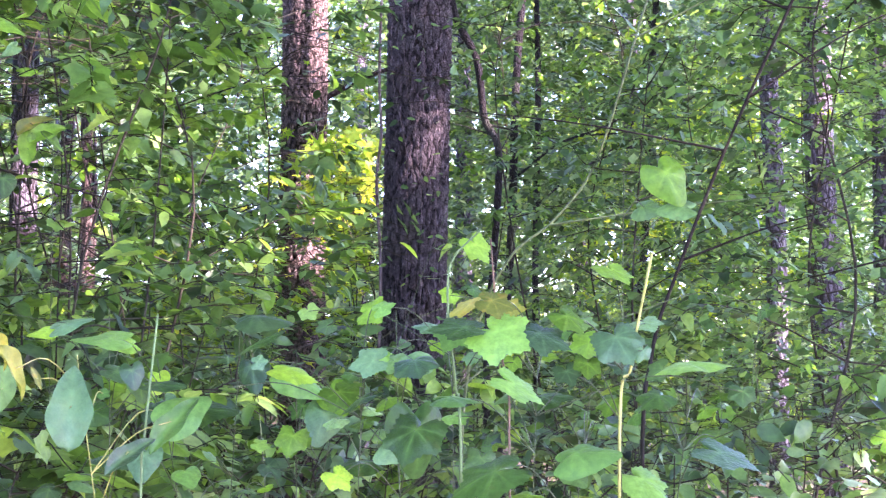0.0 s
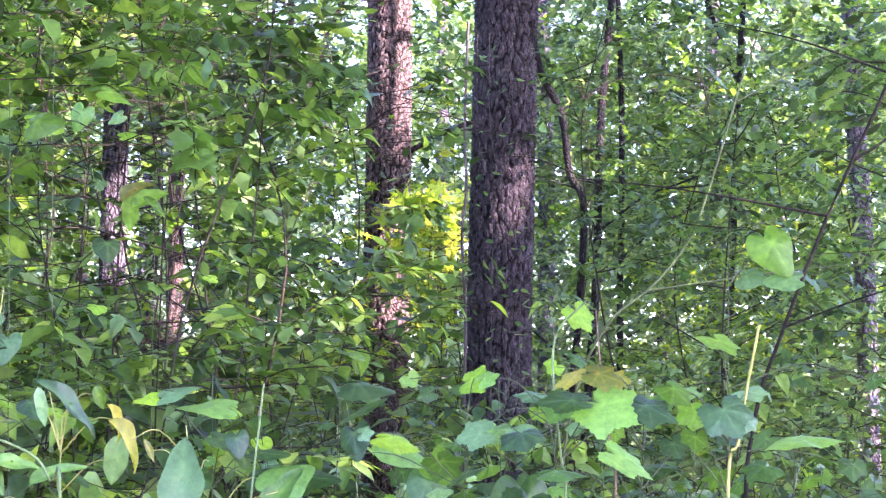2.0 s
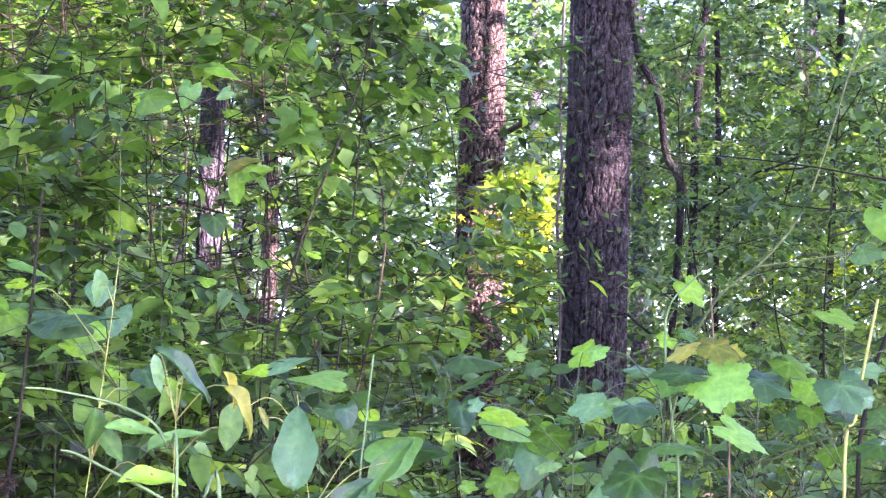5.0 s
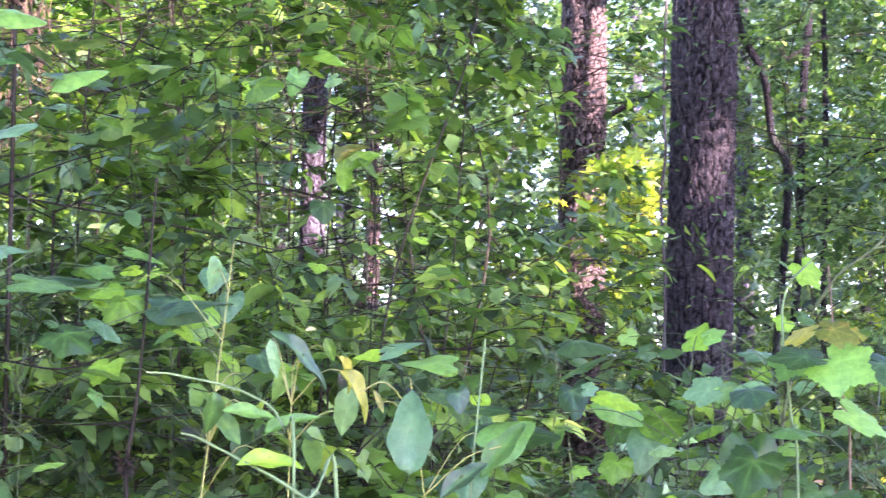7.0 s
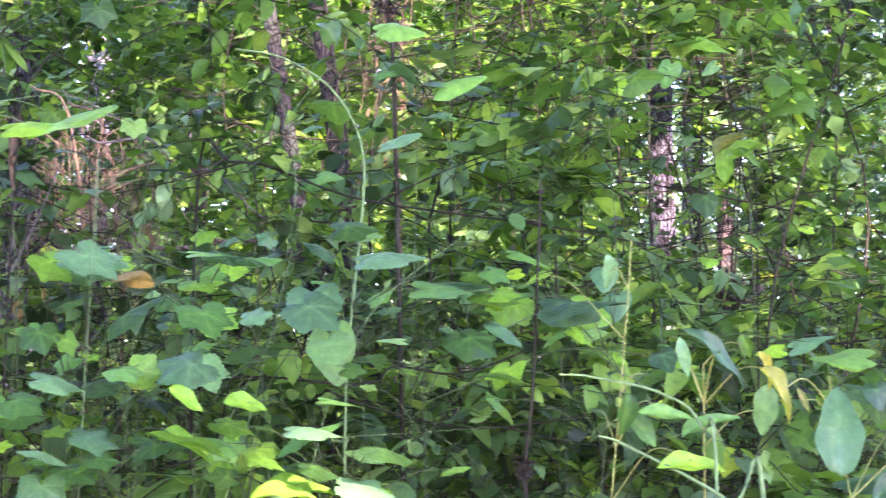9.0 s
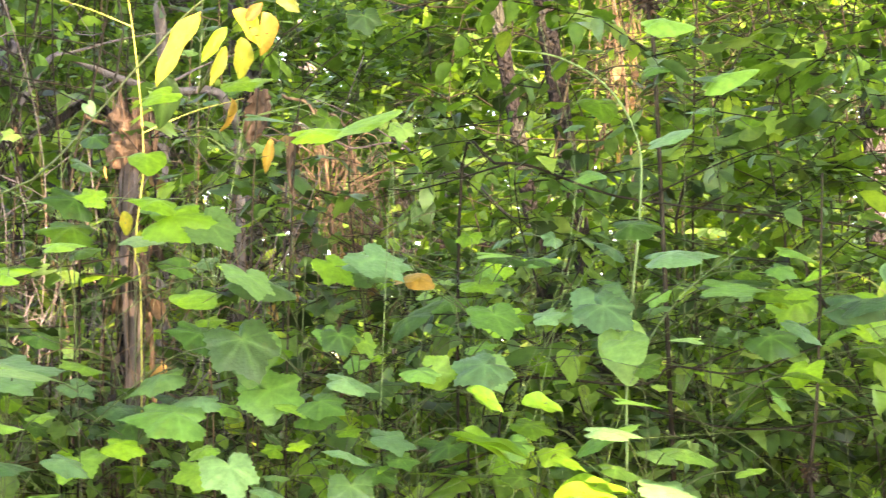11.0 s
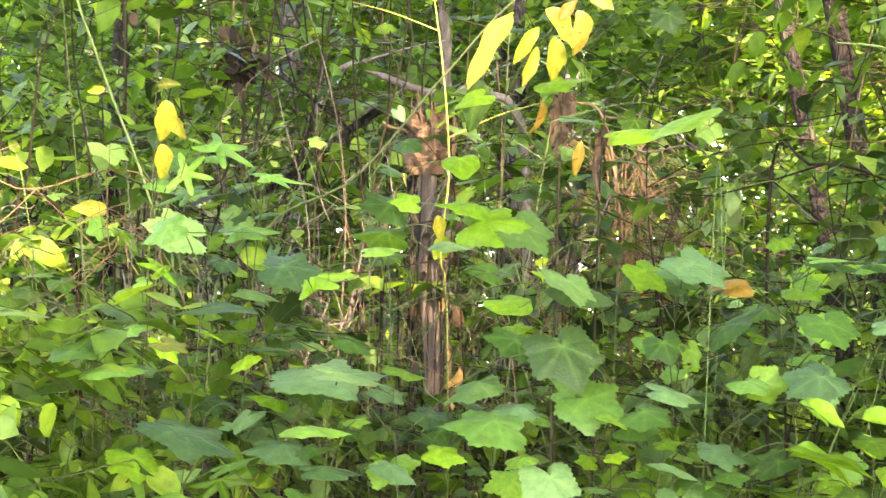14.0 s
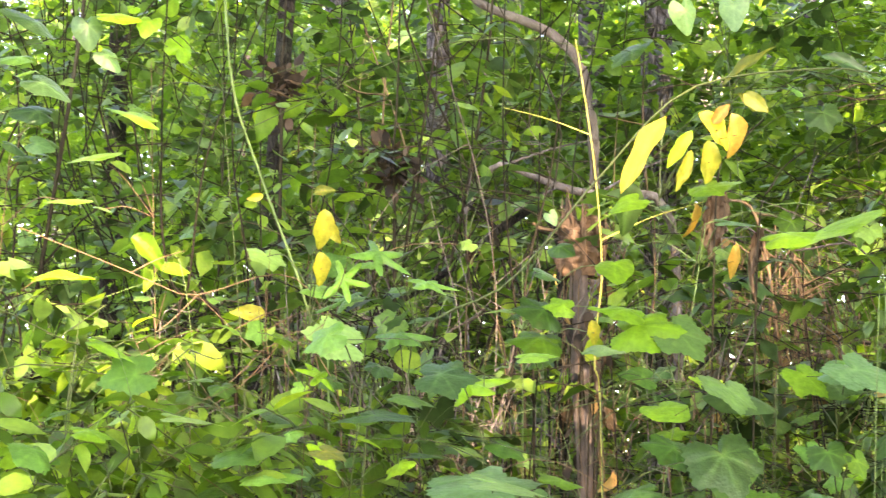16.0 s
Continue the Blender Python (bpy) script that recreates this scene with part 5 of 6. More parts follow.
F1 = [
    (54.0, -2.2, 2.45, 9, -70, 55, 0),
    (56.2, 0.6, 2.5, 8, -20, 60, 0),
    (58.4, -1.4, 2.35, 10, 190, 58, 1),
    (55.1, 2.3, 2.6, 7, -80, 52, 0),
    (61.0, 0.2, 2.4, 9, -40, 62, 0),
    (63.5, -1.8, 2.35, 8, -100, 50, 2),
    (59.6, 2.6, 2.55, 7, 170, 60, 2),
    (52.4, -0.4, 2.5, 8, -60, 58, 1),
    (65.8, 0.8, 2.4, 9, -30, 60, 0),
    (57.3, -3.4, 2.3, 9, -90, 48, 0),
    (61.8, -3.2, 2.3, 10, -60, 55, 0),
    (49.6, -2.8, 2.45, 8, 200, 56, 0),
]
vine("grape_vine", A1, "young grape vine with green and yellow leaves", 400, GREEN_STEM, 2)
vine("grape_vine", A2, "grape vine with broad pale green leaves", 401, GREEN_STEM, 3)
vine("greenbrier_vine", A3, "greenbrier with glossy heart-shaped green leaves", 402, GREEN_STEM, 3)
vine("greenbrier_vine", B1, "sunlit shoot with long pale and yellow leaves", 403, YELLOW_STEM, 3, more=6)
vine("greenbrier_vine", B2, "greenbrier with cool green leaves in shade", 404, GREEN_STEM, 3)
vine("grape_vine", B3, "grape vine with broad green leaves", 405, GREEN_STEM, 2)
vine("greenbrier_vine", B4, "thin climbing vine with scattered green leaves", 406, GREEN_STEM, 3)
vine("grape_vine", C1, "grape vine with toothed leaves and one orange leaf", 407, GREEN_STEM, 2)
vine("grape_vine", C2, "grape vine with cool green toothed leaves", 408, GREEN_STEM, 3)
vine("grape_vine", C3, "low vine with bright yellow-green leaves", 409, GREEN_STEM, 3)
vine("greenbrier_vine", C4, "climbing greenbrier with smooth cool green leaves", 410, GREEN_STEM, 4)
vine("grape_vine", D1, "grape vine with a sunlit bright toothed leaf", 411, PALE_STEM, 2)
vine("dying_vine", D2, "hanging shoot with yellowing and dry long leaves", 412, GREEN_STEM, 1, more=4)
vine("grape_vine", D3, "vine with large dark heart-shaped leaves", 413, GREEN_STEM, 2)
vine("grape_vine", D4, "grape vine with broad leaves and one orange leaf", 414, GREEN_STEM, 3)
vine("grape_vine", D5, "low vine with long bright green leaves", 415, GREEN_STEM, 3)
vine("grape_vine", E1, "grape vine with very broad toothed green leaves", 416, GREEN_STEM, 2)
vine("sweetgum_seedling", E2, "sweetgum seedling with star-shaped green leaves", 417, GREEN_STEM, 2)
vine("grape_vine", E3, "grape vine with broad green and dark leaves", 418, GREEN_STEM, 3)
vine("greenbrier_vine", E4, "thin vine with small yellow sunlit leaves", 419, TAN_STEM, 3)
vine("grape_vine", F1, "low grape vine with soft green toothed leaves", 421, GREEN_STEM, 4, more=20)
vine("greenbrier_vine", E5, "climbing vine with pale and yellow leaves", 420, GREEN_STEM, 3)


# ---- bare stems, dead wood and small things ----
def stem_thing(name, rows, label, material, r0, r1, category="stem", n=30, sides=7, extra=(), to_ground=False):
    """A single long stem or branch through a few places of the plan, with side twigs."""
    pts = [spot(*r) for r in rows]
    if to_ground:
        e = pts[-1]
        pts.append(Vector((e.x * 1.02, e.y * 1.02, footing(e.x, e.y) - 0.05)))
    base = pts[-1].copy()
    ob = thing(name, base, label, category)
    t = Tubes()
    line = bend([q - base for q in pts], n)
    slim = 0.62 if r1 < 0.007 else 1.0
    t.add(line, r0 * slim, r1 * slim, sides, 0.12)
    t.done("stem" if category != "branch" else "branch", material, ob)
    if extra:
        s = Tubes()
        for at, dx, dz, length in extra:
            q = line[int(at * (n - 1))]
            a = Vector((pts[0].x, pts[0].y, 0)).normalized()
            side = np.array((a.y, -a.x, 0))
            s.add(bend([q, q + side * dx * length * 0.5 + UP * dz * length * 0.6, q + side * dx * length + UP * dz * length], 8), r1 * 0.3 + 0.0005, 0.0007, 5)
        s.done("brushwood", material, ob, kind="stuff")
    return ob


stem_thing("vine_stalk", [(-8.6, 4.5, 1.95), (-7.7, 0.0, 1.95), (-7.1, -5.5, 1.95)], "upright yellow-green vine stalk", YELLOW_STEM, 0.0032, 0.004, to_ground=True)
stem_thing("vine_stalk", [(-1.5, 5.6, 1.9), (-0.25, 4.2, 1.9), (-0.1, 2.0, 1.9), (-0.4, -1.1, 1.9), (-0.6, -6, 1.9)], "pale green curved vine stalk", PALE_STEM, 0.002, 0.0035, to_ground=True)
stem_thing("vine_stalk", [(-1.9, 5.2, 1.9), (-2.2, 1.0, 1.9), (-2.6, -1.4, 1.9), (-2.6, -6, 1.9)], "pale brown vine stalk", TAN_STEM, 0.0018, 0.003, to_ground=True)
stem_thing("dark_sapling_stem", [(-15.0, 15.6, 2.5), (-14.1, 13.7, 2.5), (-11.8, 9.0, 2.5), (-9.6, 3.7, 2.5), (-8.5, 0.3, 2.5), (-8.0, -6, 2.5)], "dark leaning sapling stem with thin side twigs", DARK_STEM, 0.0042, 0.0069, to_ground=True, extra=((0.15, -1, 0.4, 0.3), (0.3, 1, 0.5, 0.35), (0.35, -1, 0.2, 0.5), (0.5, 1, 0.3, 0.3)))
stem_thing("arching_vine_stem", [(-9.2, 16.4, 2.6), (-8.4, 14.4, 2.6), (-6.4, 8.5, 2.6), (-4.6, 6.0, 2.6), (-2.6, 4.3, 2.6), (-1.2, 1.0, 2.65), (-0.5, -6.0, 2.7)], "green arching vine stem", GREEN_STEM, 0.003, 0.0055, to_ground=True, extra=((0.2, 1, 0.4, 0.4), (0.45, 1, 0.1, 0.5)))
stem_thing("vine_stalk", [(11.9, 2.1, 2.02), (12.2, -1.0, 2.02), (12.4, -3.3, 2.02), (12.5, -7, 2.02)], "straight pale green shoot", PALE_STEM, 0.0026, 0.0034, to_ground=True)
stem_thing("grass_blade", [(24.6, -1.8, 1.73), (23.5, -2.2, 1.73), (19.6, -4.4, 1.73), (18.2, -6.5, 1.75)], "arching pale green grass blade", PALE_STEM, 0.002, 0.0055, to_ground=True, category="grass")
stem_thing("grass_blade", [(26.0, 0.6, 1.75), (24.8, 0.5, 1.75), (22.0, -0.2, 1.75), (20.5, -1.6, 1.75), (20.0, -6, 1.75)], "arching pale green grass stalk", PALE_STEM, 0.002, 0.004, to_ground=True, category="grass")
stem_thing("looping_vine", [(37.6, 13.4, 2.42), (35.7, 13.1, 2.42), (33.7, 11.9, 2.42), (32.5, 9.7, 2.42), (32.5, 6.7, 2.42), (33.0, 2.0, 2.42), (33.2, -5, 2.45)], "pale green vine looping down", PALE_STEM, 0.0028, 0.004, to_ground=True)
stem_thing("low_branch", [(19.8, 5.5, 2.78), (24.7, 6.5, 2.80), (32.1, 7.6, 2.82), (37.1, 9.0, 2.75), (38.6, 6.0, 2.9)], "long thin dark branch reaching across the leaves", DARK_STEM, 0.0025, 0.006, category="branch", to_ground=True, extra=((0.2, -1, 0.2, 0.3), (0.4, 1, 0.35, 0.35), (0.6, -1, -0.2, 0.3)))
stem_thing("low_branch", [(25.2, 1.7, 2.50), (28.5, 0.6, 2.5), (31.1, 0.9, 2.51), (32.4, 0.2, 2.52), (38.4, 0.3, 2.53), (39.0, -4.0, 2.6)], "thin dark drooping branch near the ground", DARK_STEM, 0.0025, 0.005, category="branch", to_ground=True, extra=((0.3, 1, 0.3, 0.2), (0.5, -1, 0.3, 0.25)))
stem_thing("low_branch", [(19.5, -0.4, 2.69), (23.6, -1.2, 2.69), (28.0, -1.6, 2.7), (32.2, -0.6, 2.72), (36.0, 0.6, 2.72), (37.5, -4.0, 2.8)], "thin dark drooping branch near the ground", DARK_STEM, 0.0025, 0.005, category="branch", to_ground=True, extra=((0.3, 1, -0.2, 0.2), (0.6, -1, 0.3, 0.2)))
stem_thing("straight_vine", [(65.9, 19.5, 2.85), (65.7, 18.1, 2.85), (65.1, 14.7, 2.85), (63.7, 11.3, 2.85), (62.0, 7.1, 2.84), (61.0, 2.0, 2.84)], "smooth blue-green vine running straight up", PALE_STEM, 0.0042, 0.0036, to_ground=True)
stem_thing("arching_vine_stem", [(42.0, 16.0, 2.42), (44.3, 16.2, 2.43), (48.9, 15.5, 2.46), (52.1, 12.3, 2.48), (55.4, 8.3, 2.50), (58.6, 6.3, 2.52), (60.5, 1.0, 2.55)], "green arching vine over the broken stump", GREEN_STEM, 0.0024, 0.0036, to_ground=True)
stem_thing("vine_stalk", [(52.6, 17.4, 2.68), (52.3, 16.0, 2.68), (51.7, 12.6, 2.68), (51.35, 8.8, 2.68), (51.6, 5.5, 2.68), (51.3, 0.5, 2.68)], "upright yellow-green vine stalk with tendrils", YELLOW_STEM, 0.0016, 0.0028, to_ground=True, extra=((0.3, -1, 0.3, 0.15), (0.45, 1, 0.4, 0.18)))
for az0, az1, el0, el1, d, r in ((72.5, 61.0, 9.4, 4.6, 2.75, 0.0024), (66.5, 61.5, 7.6, 2.6, 2.7, 0.002), (64.0, 63.0, 8.0, 2.0, 2.65, 0.0016), (69.0, 66.5, 6.4, 2.0, 2.6, 0.0014)):
    stem_thing("dry_stalk", [(az0, el0, d), ((az0 + az1) / 2 + 0.3, (el0 + el1) / 2 + 0.5, d), (az1, el1, d)], "dry orange-tan stem lying across the leaves", TAN_STEM, r * 0.6, r, to_ground=True, extra=((0.25, 1, 0.5, 0.09), (0.4, -1, -0.9, 0.10), (0.6, 1, -1.2, 0.08)))
for k in range(5):  # dry stems hanging round the pale trunks
    az, d = 44.5 + 6.5 * RNG.random(), 2.7 + 1.2 * RNG.random()
    stem_thing("dry_stalk", [(az + RNG.normal(0, 1.2), 9.0 + 3 * RNG.random(), d), (az + RNG.normal(0, 0.9), 7, d), (az + RNG.normal(0, 0.9), 3.5, d), (az + RNG.normal(0, 0.9), 0, d)], "thin dry tan stem standing in the thicket", TAN_STEM, 0.0013, 0.0024, to_ground=True)
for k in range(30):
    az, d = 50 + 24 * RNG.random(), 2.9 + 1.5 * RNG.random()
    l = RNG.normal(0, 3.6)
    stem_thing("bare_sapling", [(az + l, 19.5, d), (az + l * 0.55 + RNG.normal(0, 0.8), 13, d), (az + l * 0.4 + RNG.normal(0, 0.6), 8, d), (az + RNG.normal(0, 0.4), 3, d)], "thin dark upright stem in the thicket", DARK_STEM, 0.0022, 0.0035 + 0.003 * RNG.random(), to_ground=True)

# the climbing woody vine and dead limb at the big pine
stem_thing("woody_vine", [(0.0, 16.5, 8.2), (-0.4, 14.4, 8.25), (-1.3, 12.6, 8.25), (-1.6, 10.2, 8.25), (-2.2, 8.7, 8.25), (-1.9, 4.0, 8.3), (-1.6, 0, 8.3)], "dark crooked woody vine beside the pine", DARK_BARK, 0.024, 0.022, category="vine", to_ground=True, extra=((0.3, 1, 0.5, 0.5), (0.45, 1, -0.2, 0.6), (0.55, -1, 0.3, 0.3)))
stem_thing("woody_vine", [(2.70, 16.5, 7.85), (2.86, 12.0, 7.83), (2.78, 9.6, 7.82), (2.98, 7.6, 7.8), (2.82, 4.0, 7.8), (2.9, 0.0, 7.8)], "thin brown vine climbing up the pine's bark", VINE_BARK, 0.008, 0.010, category="vine", to_ground=True)
for k, (a0, a1) in enumerate(((1.8, 1.1), (0.8, 0.5), (2.3, 1.7))):
    stem_thing("bark_vine", [(a0, 16.0, 7.79), ((a0 + a1) / 2 + 0.3, 12, 7.78), ((a0 + a1) / 2 - 0.25, 9, 7.78), (a1, 6, 7.77), (a1 + 0.1, 0, 7.75)], "fine grey vine clinging to the pine's bark", VINE_BARK, 0.0025, 0.0032, category="vine", to_ground=True)
rng = np.random.default_rng(500)
n = 60  # small leaves of the vines on the bark
lv = np.array([tuple(spot(rng.uniform(0.25, 2.9), rng.uniform(0, 16), 7.74 + 0.05 * rng.random())) for _ in range(n)])
tip, face = ways(n, 0.4, rng)
face = unit(face + np.array((0, -1.2, 0.2)))
tagged(leaves("bark_vine_leaves", OVATE, lv, tip, face, 0.035 + 0.03 * rng.random(n), G["broad"]), "small green vine leaves clinging to pine bark", "foliage", kind="stuff")


def snag():
    """The broken stump: a dark vine-wound stem under a lit chunk of rotten wood."""
    p = spot(50.9, 0, 3.08)
    ob = thing("broken_stump", (p.x, p.y, footing(p.x, p.y)), "rotten broken stump, orange-brown and splintered", "stump")
    rng = np.random.default_rng(3)
    top = spot(50.9, 12.0, 3.08).z - ob.location.z
    sides, rows = 36, 46
    th = np.linspace(0, 2 * math.pi, sides, endpoint=False)
    jag = 0.06 * np.abs(np.sin(2.5 * th + 0.7)) + 0.05 * rng.random(sides)

    def shell(z0, z1, radius, broken):
        v = []
        for k in range(rows):
            s = k / (rows - 1)
            z = z0 + (z1 - z0) * s
            lump = 0.22 * np.sin(2 * th + 7 * s) + 0.13 * np.sin(5 * th + 13 * s) + 0.10 * np.sin(9 * th) * np.sin(19 * s)
            r = radius * (1 + lump + 0.07 * rng.normal(0, 1, sides))
            if broken:
                r = r * (0.55 + 0.45 * min(1.0, s * 4)) * (1 - 0.35 * s**3)
            sway = 0.016 * math.sin(2.2 * z) + 0.006 * math.sin(9 * z)
            v.append(np.stack([r * np.cos(th) + sway, r * np.sin(th), z - s**4 * jag * broken], -1))
        v = np.concatenate(v)
        i = np.arange(rows - 1)[:, None] * sides
        j = np.arange(sides)[None]
        return v, np.stack([i + j, i + (j + 1) % sides, i + sides + (j + 1) % sides, i + sides + j], -1).reshape(-1, 4)

    solid("trunk", *shell(-0.05, top - 0.13, 0.015, False), VINE_BARK, ob, "dark brown rotting trunk")
    v, f = shell(top - 0.17, top, 0.046, True)
    chunk = solid("rotten_chunk", v, f, ROTTEN, ob, "pale orange-brown rotten wood")
    cap = np.vstack([v[-sides:], [v[-sides:].mean(0) - (0, 0, 0.03)]])
    solid("broken_top", cap, np.array([(k, (k + 1) % sides, sides) for k in range(sides)]), ROTTEN, chunk, "splintered pale wood")
    t = Tubes()
    for k in range(14):
        a = rng.random() * 6.28
        out = np.array((math.cos(a), math.sin(a), 0.0))
        s = out * 0.04 + UP * (top - 0.16 + 0.1 * rng.random())
        t.add(bend([s, s + out * 0.008 + UP * 0.05, s + out * 0.02 * rng.random() + UP * (0.07 + 0.06 * rng.random())], 5), 0.005, 0.001, 4, 0.3)
    t.done("splintered_wood", ROTTEN, chunk, kind="stuff")
    t = Tubes()
    for k in range(9):  # dead vines wound about it
        a, w = rng.random() * 6.28, rng.choice((-1, 1)) * (2.5 + 3 * rng.random())
        line = [((0.03 + 0.01 * math.sin(9 * q + k)) * math.cos(a + w * q) + 0.016 * math.sin(2.2 * q * top), (0.03 + 0.01 * math.sin(9 * q + k)) * math.sin(a + w * q), q * top * (0.8 + 0.15 * rng.random())) for q in np.linspace(0, 1, 12)]
        t.add(bend(line, 50), 0.0032, 0.0018, 5, 0.2)
    t.done("wound_vine", TWIG, ob, kind="stuff")
    n = 60
    q, a = rng.random(n) ** 0.7, rng.random(n) * 6.28
    at = np.stack([0.04 * np.cos(a), 0.04 * np.sin(a), q * (top - 0.1)], -1)
    leaves("dry_litter", OVATE, at, np.stack([np.cos(a) * 0.4, np.sin(a) * 0.4, -0.8 + 0 * a], -1), np.stack([np.cos(a), np.sin(a), 0.4 + 0 * a], -1), 0.02 + 0.03 * rng.random(n), DRY_LEAF, ob, kind="stuff")


def bark_strip(az, el, d, width, length, seed):
    """A curled strip of dead bark caught on a thin dry stem."""
    p = spot(az, el, d)
    z = footing(p.x, p.y)
    ob = thing("bark_strip", (p.x, p.y, z), "curled tan strip of dead bark hanging on a dry stem", "dead bark")
    rng = np.random.default_rng(seed)
    h = p.z - z
    rows, cols = 22, 9
    v = []
    for k in range(rows):
        s = k / (rows - 1)
        w = width * (0.25 + 0.75 * math.sin(math.pi * min(1, s * 0.8 + 0.15)) ** 0.7) * (1 + 0.12 * rng.normal())
        u = np.linspace(-1, 1, cols)
        turn = 0.8 * math.sin(3 * s + seed)
        x, y = w / 2 * np.sin(u * 1.4), w / 2 * np.cos(u * 1.4) * 0.7
        v.append(np.stack([x * math.cos(turn) - y * math.sin(turn) + 0.012 * math.sin(4 * s + seed), x * math.sin(turn) + y * math.cos(turn), h + 0.5 * length - s * length + 0.006 * rng.normal(0, 1, cols)], -1))
    v = np.concatenate(v)
    v = np.vstack([v, v * (0.82, 0.82, 1)])
    i = np.arange(rows - 1)[:, None] * cols
    j = np.arange(cols - 1)[None]
    f = np.stack([i + j, i + j + 1, i + cols + j + 1, i + cols + j], -1).reshape(-1, 4)
    solid("strip", v, np.vstack([f, f[:, ::-1] + rows * cols]), ROTTEN, ob)
    t = Tubes()
    t.add(bend([(0.10, 0.05, -0.05), (0.07, 0.02, h * 0.3), (-0.04, 0.03, h * 0.62), (0.004, 0.0, h), (0.03, 0.02, h + length * 1.2), (0.09, 0.03, h + length * 1.6)], 30), 0.0026, 0.0014, 5)
    t.done("stem", TWIG, ob)


snag()
bark_strip(47.1, 10.6, 2.7, 0.045, 0.11, 1)
bark_strip(45.7, 9.1, 2.65, 0.022, 0.12, 2)
bark_strip(50.85, 4.4, 2.9, 0.035, 0.11, 3)
bark_strip(55.1, 9.6, 3.3, 0.03, 0.05, 4)


def low_stump(az, d, top_el, r):
    p = spot(az, 0, d)
    ob = thing("low_stump", (p.x, p.y, footing(p.x, p.y)), "short dead grey-brown stump with peeling bark", "stump")
    h = max(0.3, spot(az, top_el, d).z)
    trunk_mesh("trunk", ob, DEAD_GREY, 2 * r, h + 0.15, sides=22, step=0.05, seed=9, crack=0.008, cell=(0.03, 0.07), taper=0.12, flare=0.3)
    rng = np.random.default_rng(4)
    n = 26
    at = np.stack([rng.normal(0, r * 0.6, n), rng.normal(0, r * 0.6, n), h + 0.01 * rng.random(n)], -1)
    tip, face = ways(n, 0.7, rng)
    leaves("litter", SIMPLE, at, tip, face, 0.05 + 0.03 * rng.random(n), DRY_LEAF, ob, kind="stuff")


low_stump(34.5, 5.5, -1.2, 0.07)
low_stump(53.5, 4.6, 1.5, 0.06)


def dark_clump(az, el, d, r, label, seed, hang=0.5):
    """A clump of dark leaves, mostly dry ones, caught on a twig that hangs from a thin stem."""
    p = spot(az, el, d)
    ob = thing("dark_leaf_clump", p, label, "dead leaves")
    rng = np.random.default_rng(seed)
    n = 120
    at = rng.normal(0, 1, (n, 3)) * (r * 0.5, r * 0.5, r * 0.6)
    tip = unit(at + rng.normal(0, r * 0.5, (n, 3)) - (0, 0, r * 0.4))
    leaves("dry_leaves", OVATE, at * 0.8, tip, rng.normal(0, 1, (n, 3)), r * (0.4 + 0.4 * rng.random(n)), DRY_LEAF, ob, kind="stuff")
    t = Tubes()
    t.add(bend([(0, 0, 0), (0.01, 0.01, -0.3), (0.03, 0.02, footing(p.x, p.y) - p.z)], 14), 0.004, 0.006, 5)
    t.add(bend([(0, 0, 0), (0.02, 0.0, 0.15), (0.05, -0.02, hang)], 8), 0.004, 0.002, 5)
    t.done("twig", TWIG, ob)


dark_clump(57.7, 12.8, 3.62, 0.058, "dark brown clump of dead leaves on a twig", 11)
# Shaded green leaves here: their shade is put into the dark dry-leaf colour.
dark_clump(62.0, 15.4, 3.8, 0.06, "dark hanging clump of shaded leaves", 12)
dark_clump(30.9, 15.2, 2.9, 0.022, "dry brown leaf clump on a twig", 13)
dark_clump(26.0, -3.2, 2.5, 0.016, "dark brown clump of dead leaves low down", 14)
dark_clump(16.0, 3.5, 4.4, 0.045, "dry brown leaves tangled in a vine", 15)
stem_thing("dead_branch", [(54.9, 10.2, 3.91), (54.3, 11.2, 3.91), (53.4, 12.75, 3.90), (52.6, 12.9, 3.90), (50.4, 12.1, 3.88), (48.6, 11.8, 3.87), (46.5, 11.4, 3.9), (45.8, 6, 4.0)], "bent grey dead branch", DEAD_GREY, 0.008, 0.014, category="branch", to_ground=True, extra=((0.35, 1, 0.3, 0.3), (0.5, -1, -0.5, 0.3), (0.6, 1, 0.5, 0.25)))
stem_thing("dead_branch", [(58.0, 7.0, 3.7), (55.5, 8.6, 3.7), (53.0, 10.6, 3.72), (51.2, 11.0, 3.8), (50.4, 6.0, 3.9)], "dark dead branch leaning across the thicket", DARK_BARK, 0.007, 0.016, category="branch", to_ground=True, extra=((0.2, 1, 0.5, 0.3), (0.4, -1, 0.6, 0.3)))
stem_thing("dead_branch", [(54.2, 19.8, 4.3), (53.3, 19.1, 4.29), (50.3, 17.9, 4.28), (49.0, 15.5, 4.3), (48.6, 8, 4.35)], "pale grey curved branch", DEAD_GREY, 0.011, 0.02, category="branch", to_ground=True)
stem_thing("dead_branch", [(34.0, 6.2, 3.3), (35.8, 7.0, 3.35), (37.5, 8.7, 3.4), (38.8, 8.6, 3.45), (40.0, 9.9, 3.5), (42.0, 9.7, 3.55), (43.4, 10.4, 3.55), (44.5, 7.0, 3.6)], "thin grey branch crossing the leaves", VINE_BARK, 0.003, 0.0055, category="branch", to_ground=True, extra=((0.3, 1, 0.5, 0.25), (0.5, -1, 0.5, 0.3)))


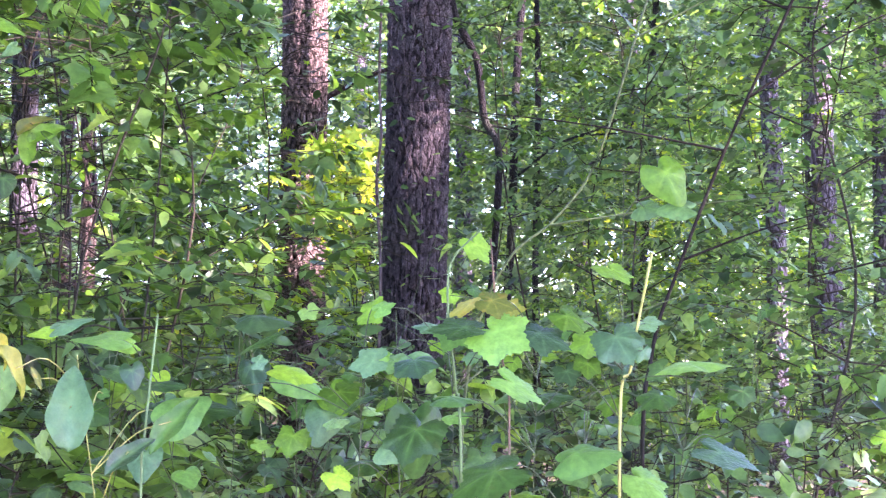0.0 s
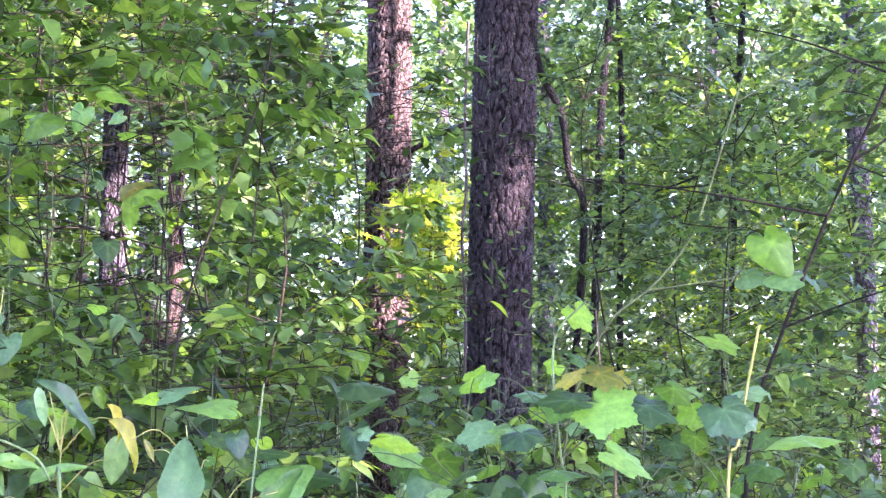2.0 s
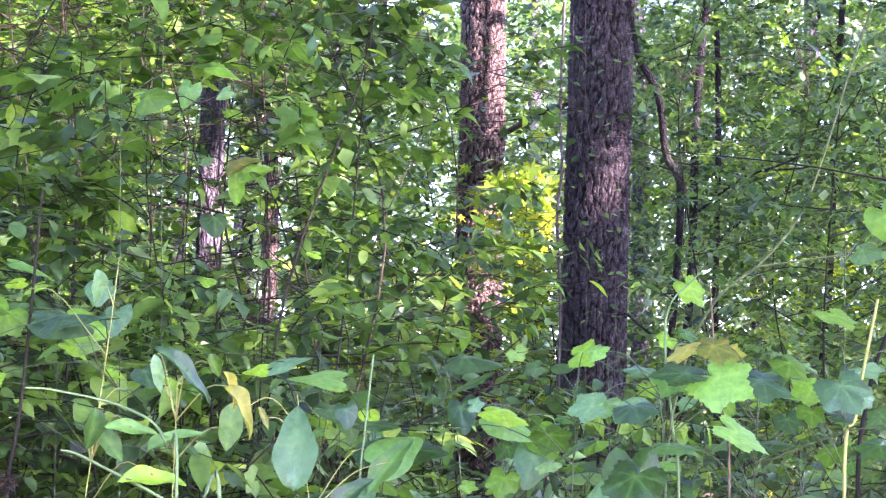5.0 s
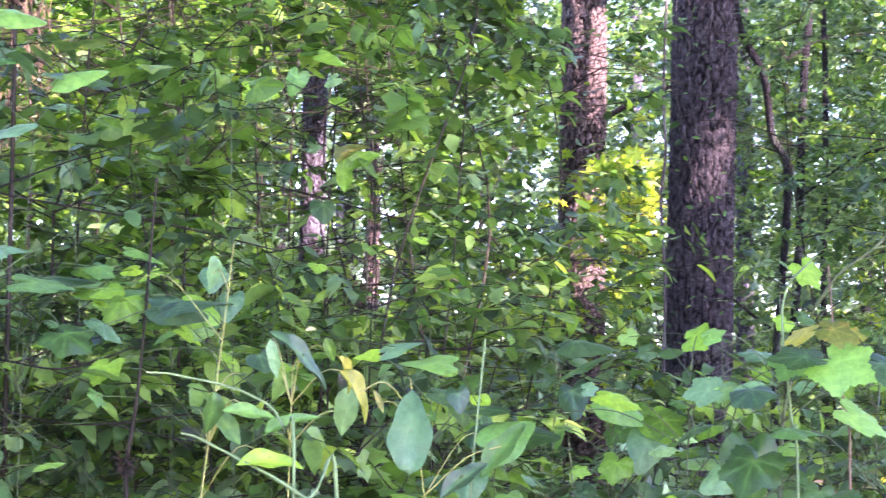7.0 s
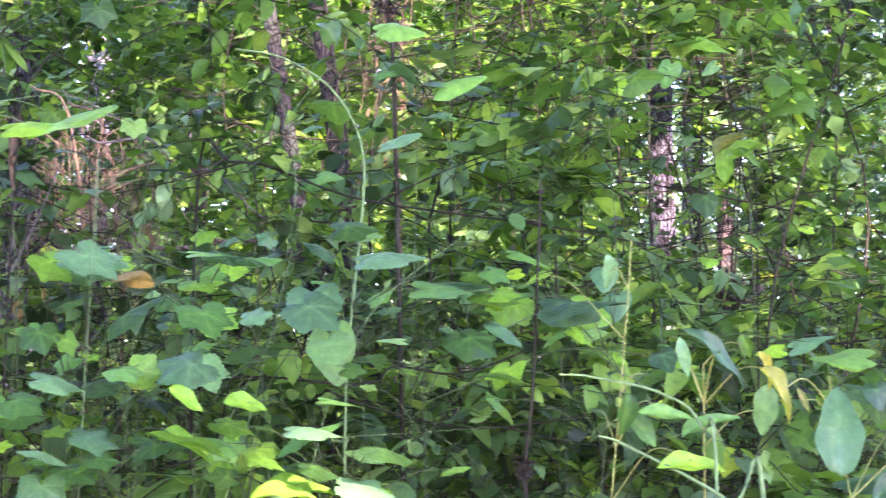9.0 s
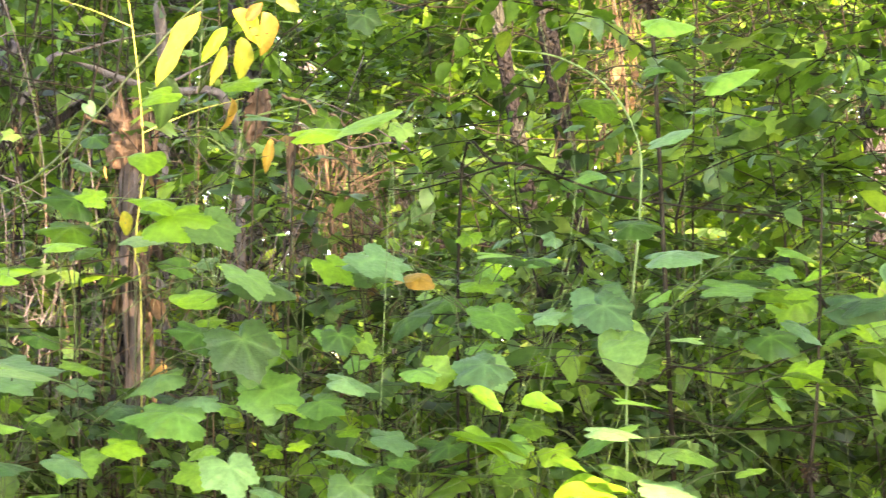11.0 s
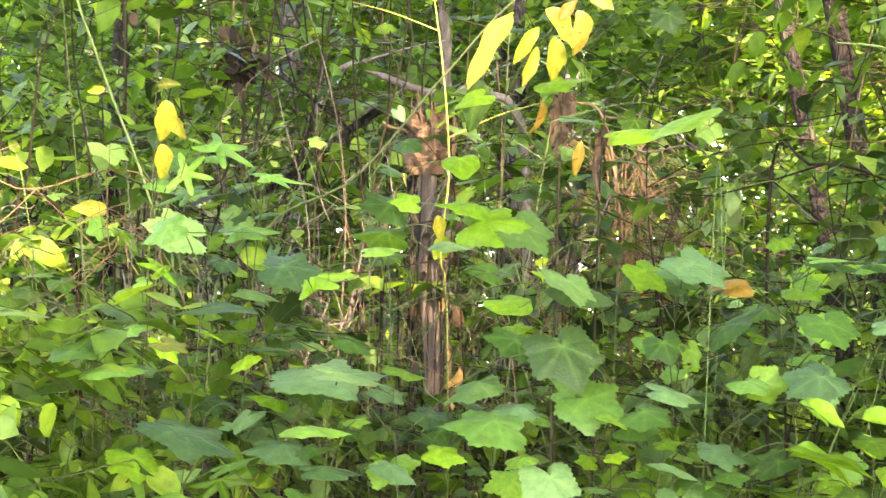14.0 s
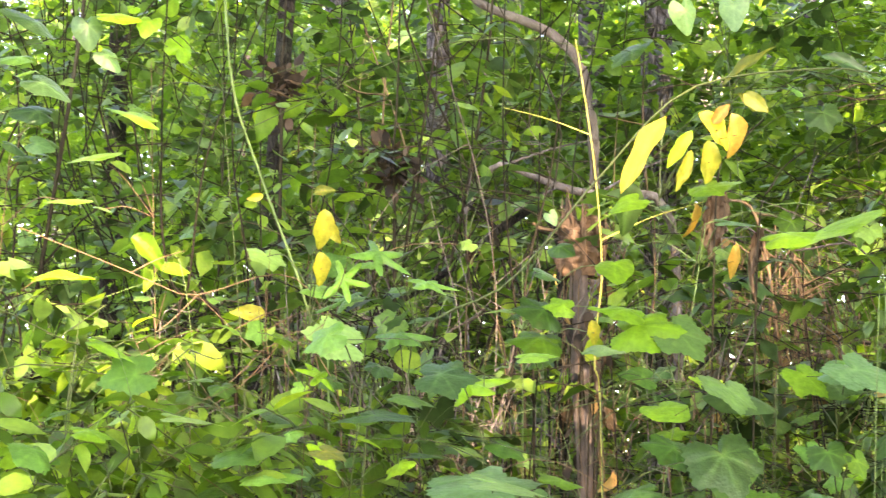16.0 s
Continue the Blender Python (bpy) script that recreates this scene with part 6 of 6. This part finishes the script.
def dry_curtain(az, width, el0, el1, d, n, seed, label):
    """Dead vine strands that hang in loops and threads from one dry stem."""
    rng = np.random.default_rng(seed)
    p = spot(az, 0, d)
    z = footing(p.x, p.y)
    ob = thing("dry_vine", (p.x, p.y, z), label, "vine")
    a = radians(az)
    side, out = np.array((-math.cos(a), -math.sin(a), 0)), np.array((-math.sin(a), math.cos(a), 0))
    top, low = spot(az, el1, d).z - z, spot(az, el0, d).z - z
    t = Tubes()
    t.add(bend([(0, 0, -0.05), side * 0.03 + UP * top * 0.35, -side * 0.03 + UP * top * 0.7, side * 0.02 + UP * top, side * 0.12 + UP * (top + 0.1)], 30), 0.006, 0.004, 6, 0.2)
    t.done("stem", TAN_STEM, ob)
    t = Tubes()
    for k in range(n):
        s = side * rng.normal(0, width / 3) + out * rng.normal(0, 0.07)
        h = top - (top - low) * 0.35 * rng.random()
        e = s + side * rng.normal(0, width * 0.12) + UP * (low + (h - low) * 0.6 * rng.random() ** 2)
        first = UP * (h - 0.02) + s * 0.3
        t.add(bend([first, s * 0.8 + UP * (h + 0.02), s + side * rng.normal(0, 0.02) + UP * (h * 0.66 + e[2] * 0.34), s + side * rng.normal(0, 0.03) + out * rng.normal(0, 0.03) + UP * (h * 0.3 + e[2] * 0.7), e], 16), 0.0012 + 0.0014 * rng.random(), 0.0008, 4, 0.2)
    t.done("strandwork", TAN_STEM, ob, kind="stuff")
    m = 9
    at = side * rng.normal(0, width / 3, (m, 1)) + out * rng.normal(0, 0.06, (m, 1)) + UP * rng.uniform(low, top, (m, 1))
    leaves("dry_leaves", OVATE, at, np.stack([rng.normal(0, 0.4, m), rng.normal(0, 0.4, m), -np.ones(m)], -1), rng.normal(0, 1, (m, 3)), 0.03 + 0.04 * rng.random(m), DRY_TAN, ob, kind="stuff")


dry_curtain(42.6, 0.44, 1.5, 10.5, 3.72, 46, 701, "curtain of dry tan vine strands in the sun")
dry_curtain(50.6, 0.16, -1.0, 9.0, 3.15, 16, 702, "dry tan vine strands hanging on the broken stump")
dry_curtain(29.7, 0.14, 9.0, 16.5, 4.6, 34, 703, "dry tan vine strands hanging high by a trunk")
dry_curtain(41.2, 0.2, 3.0, 10.0, 3.9, 26, 704, "dry brown vine strands in the thicket")


def tangle(label, az0, az1, d0, d1, n, material, seed, rise, r=0.0016):
    """A tangle of fine arching stems and tendrils growing from the ground."""
    rng = np.random.default_rng(seed)
    t = Tubes()
    for k in range(n):
        p = np.array(tuple(spot(rng.uniform(az0, az1), 0, rng.uniform(d0, d1))))
        p[2] = footing(p[0], p[1]) - 0.03
        turn = rng.random() * 6.28
        way = np.array((math.cos(turn), math.sin(turn), 0.0))
        top = rise * (0.6 + 0.6 * rng.random())
        lean = 0.15 + 0.5 * rng.random()
        a, b = p + UP * top * 0.55 + way * lean * 0.3 + rng.normal(0, 0.05, 3), p + UP * top * 0.9 + way * lean * 0.75 + rng.normal(0, 0.08, 3)
        end = p + UP * top * (0.75 + 0.35 * rng.random()) + way * lean * 1.3
        line = bend([p, a, b, end], 24)
        t.add(line, r * (0.7 + 0.8 * rng.random()), r * 0.4, 4)
        for q in (10, 15, 19):
            w = rng.normal(0, 0.10, 3)
            t.add(bend([line[q], line[q] + w + UP * 0.03, line[q] + w * 2.1 + rng.normal(0, 0.04, 3)], 7), r * 0.45, r * 0.25, 3)
    tagged(t.done("tangled_stems", material, None), label, "stems", kind="stuff")


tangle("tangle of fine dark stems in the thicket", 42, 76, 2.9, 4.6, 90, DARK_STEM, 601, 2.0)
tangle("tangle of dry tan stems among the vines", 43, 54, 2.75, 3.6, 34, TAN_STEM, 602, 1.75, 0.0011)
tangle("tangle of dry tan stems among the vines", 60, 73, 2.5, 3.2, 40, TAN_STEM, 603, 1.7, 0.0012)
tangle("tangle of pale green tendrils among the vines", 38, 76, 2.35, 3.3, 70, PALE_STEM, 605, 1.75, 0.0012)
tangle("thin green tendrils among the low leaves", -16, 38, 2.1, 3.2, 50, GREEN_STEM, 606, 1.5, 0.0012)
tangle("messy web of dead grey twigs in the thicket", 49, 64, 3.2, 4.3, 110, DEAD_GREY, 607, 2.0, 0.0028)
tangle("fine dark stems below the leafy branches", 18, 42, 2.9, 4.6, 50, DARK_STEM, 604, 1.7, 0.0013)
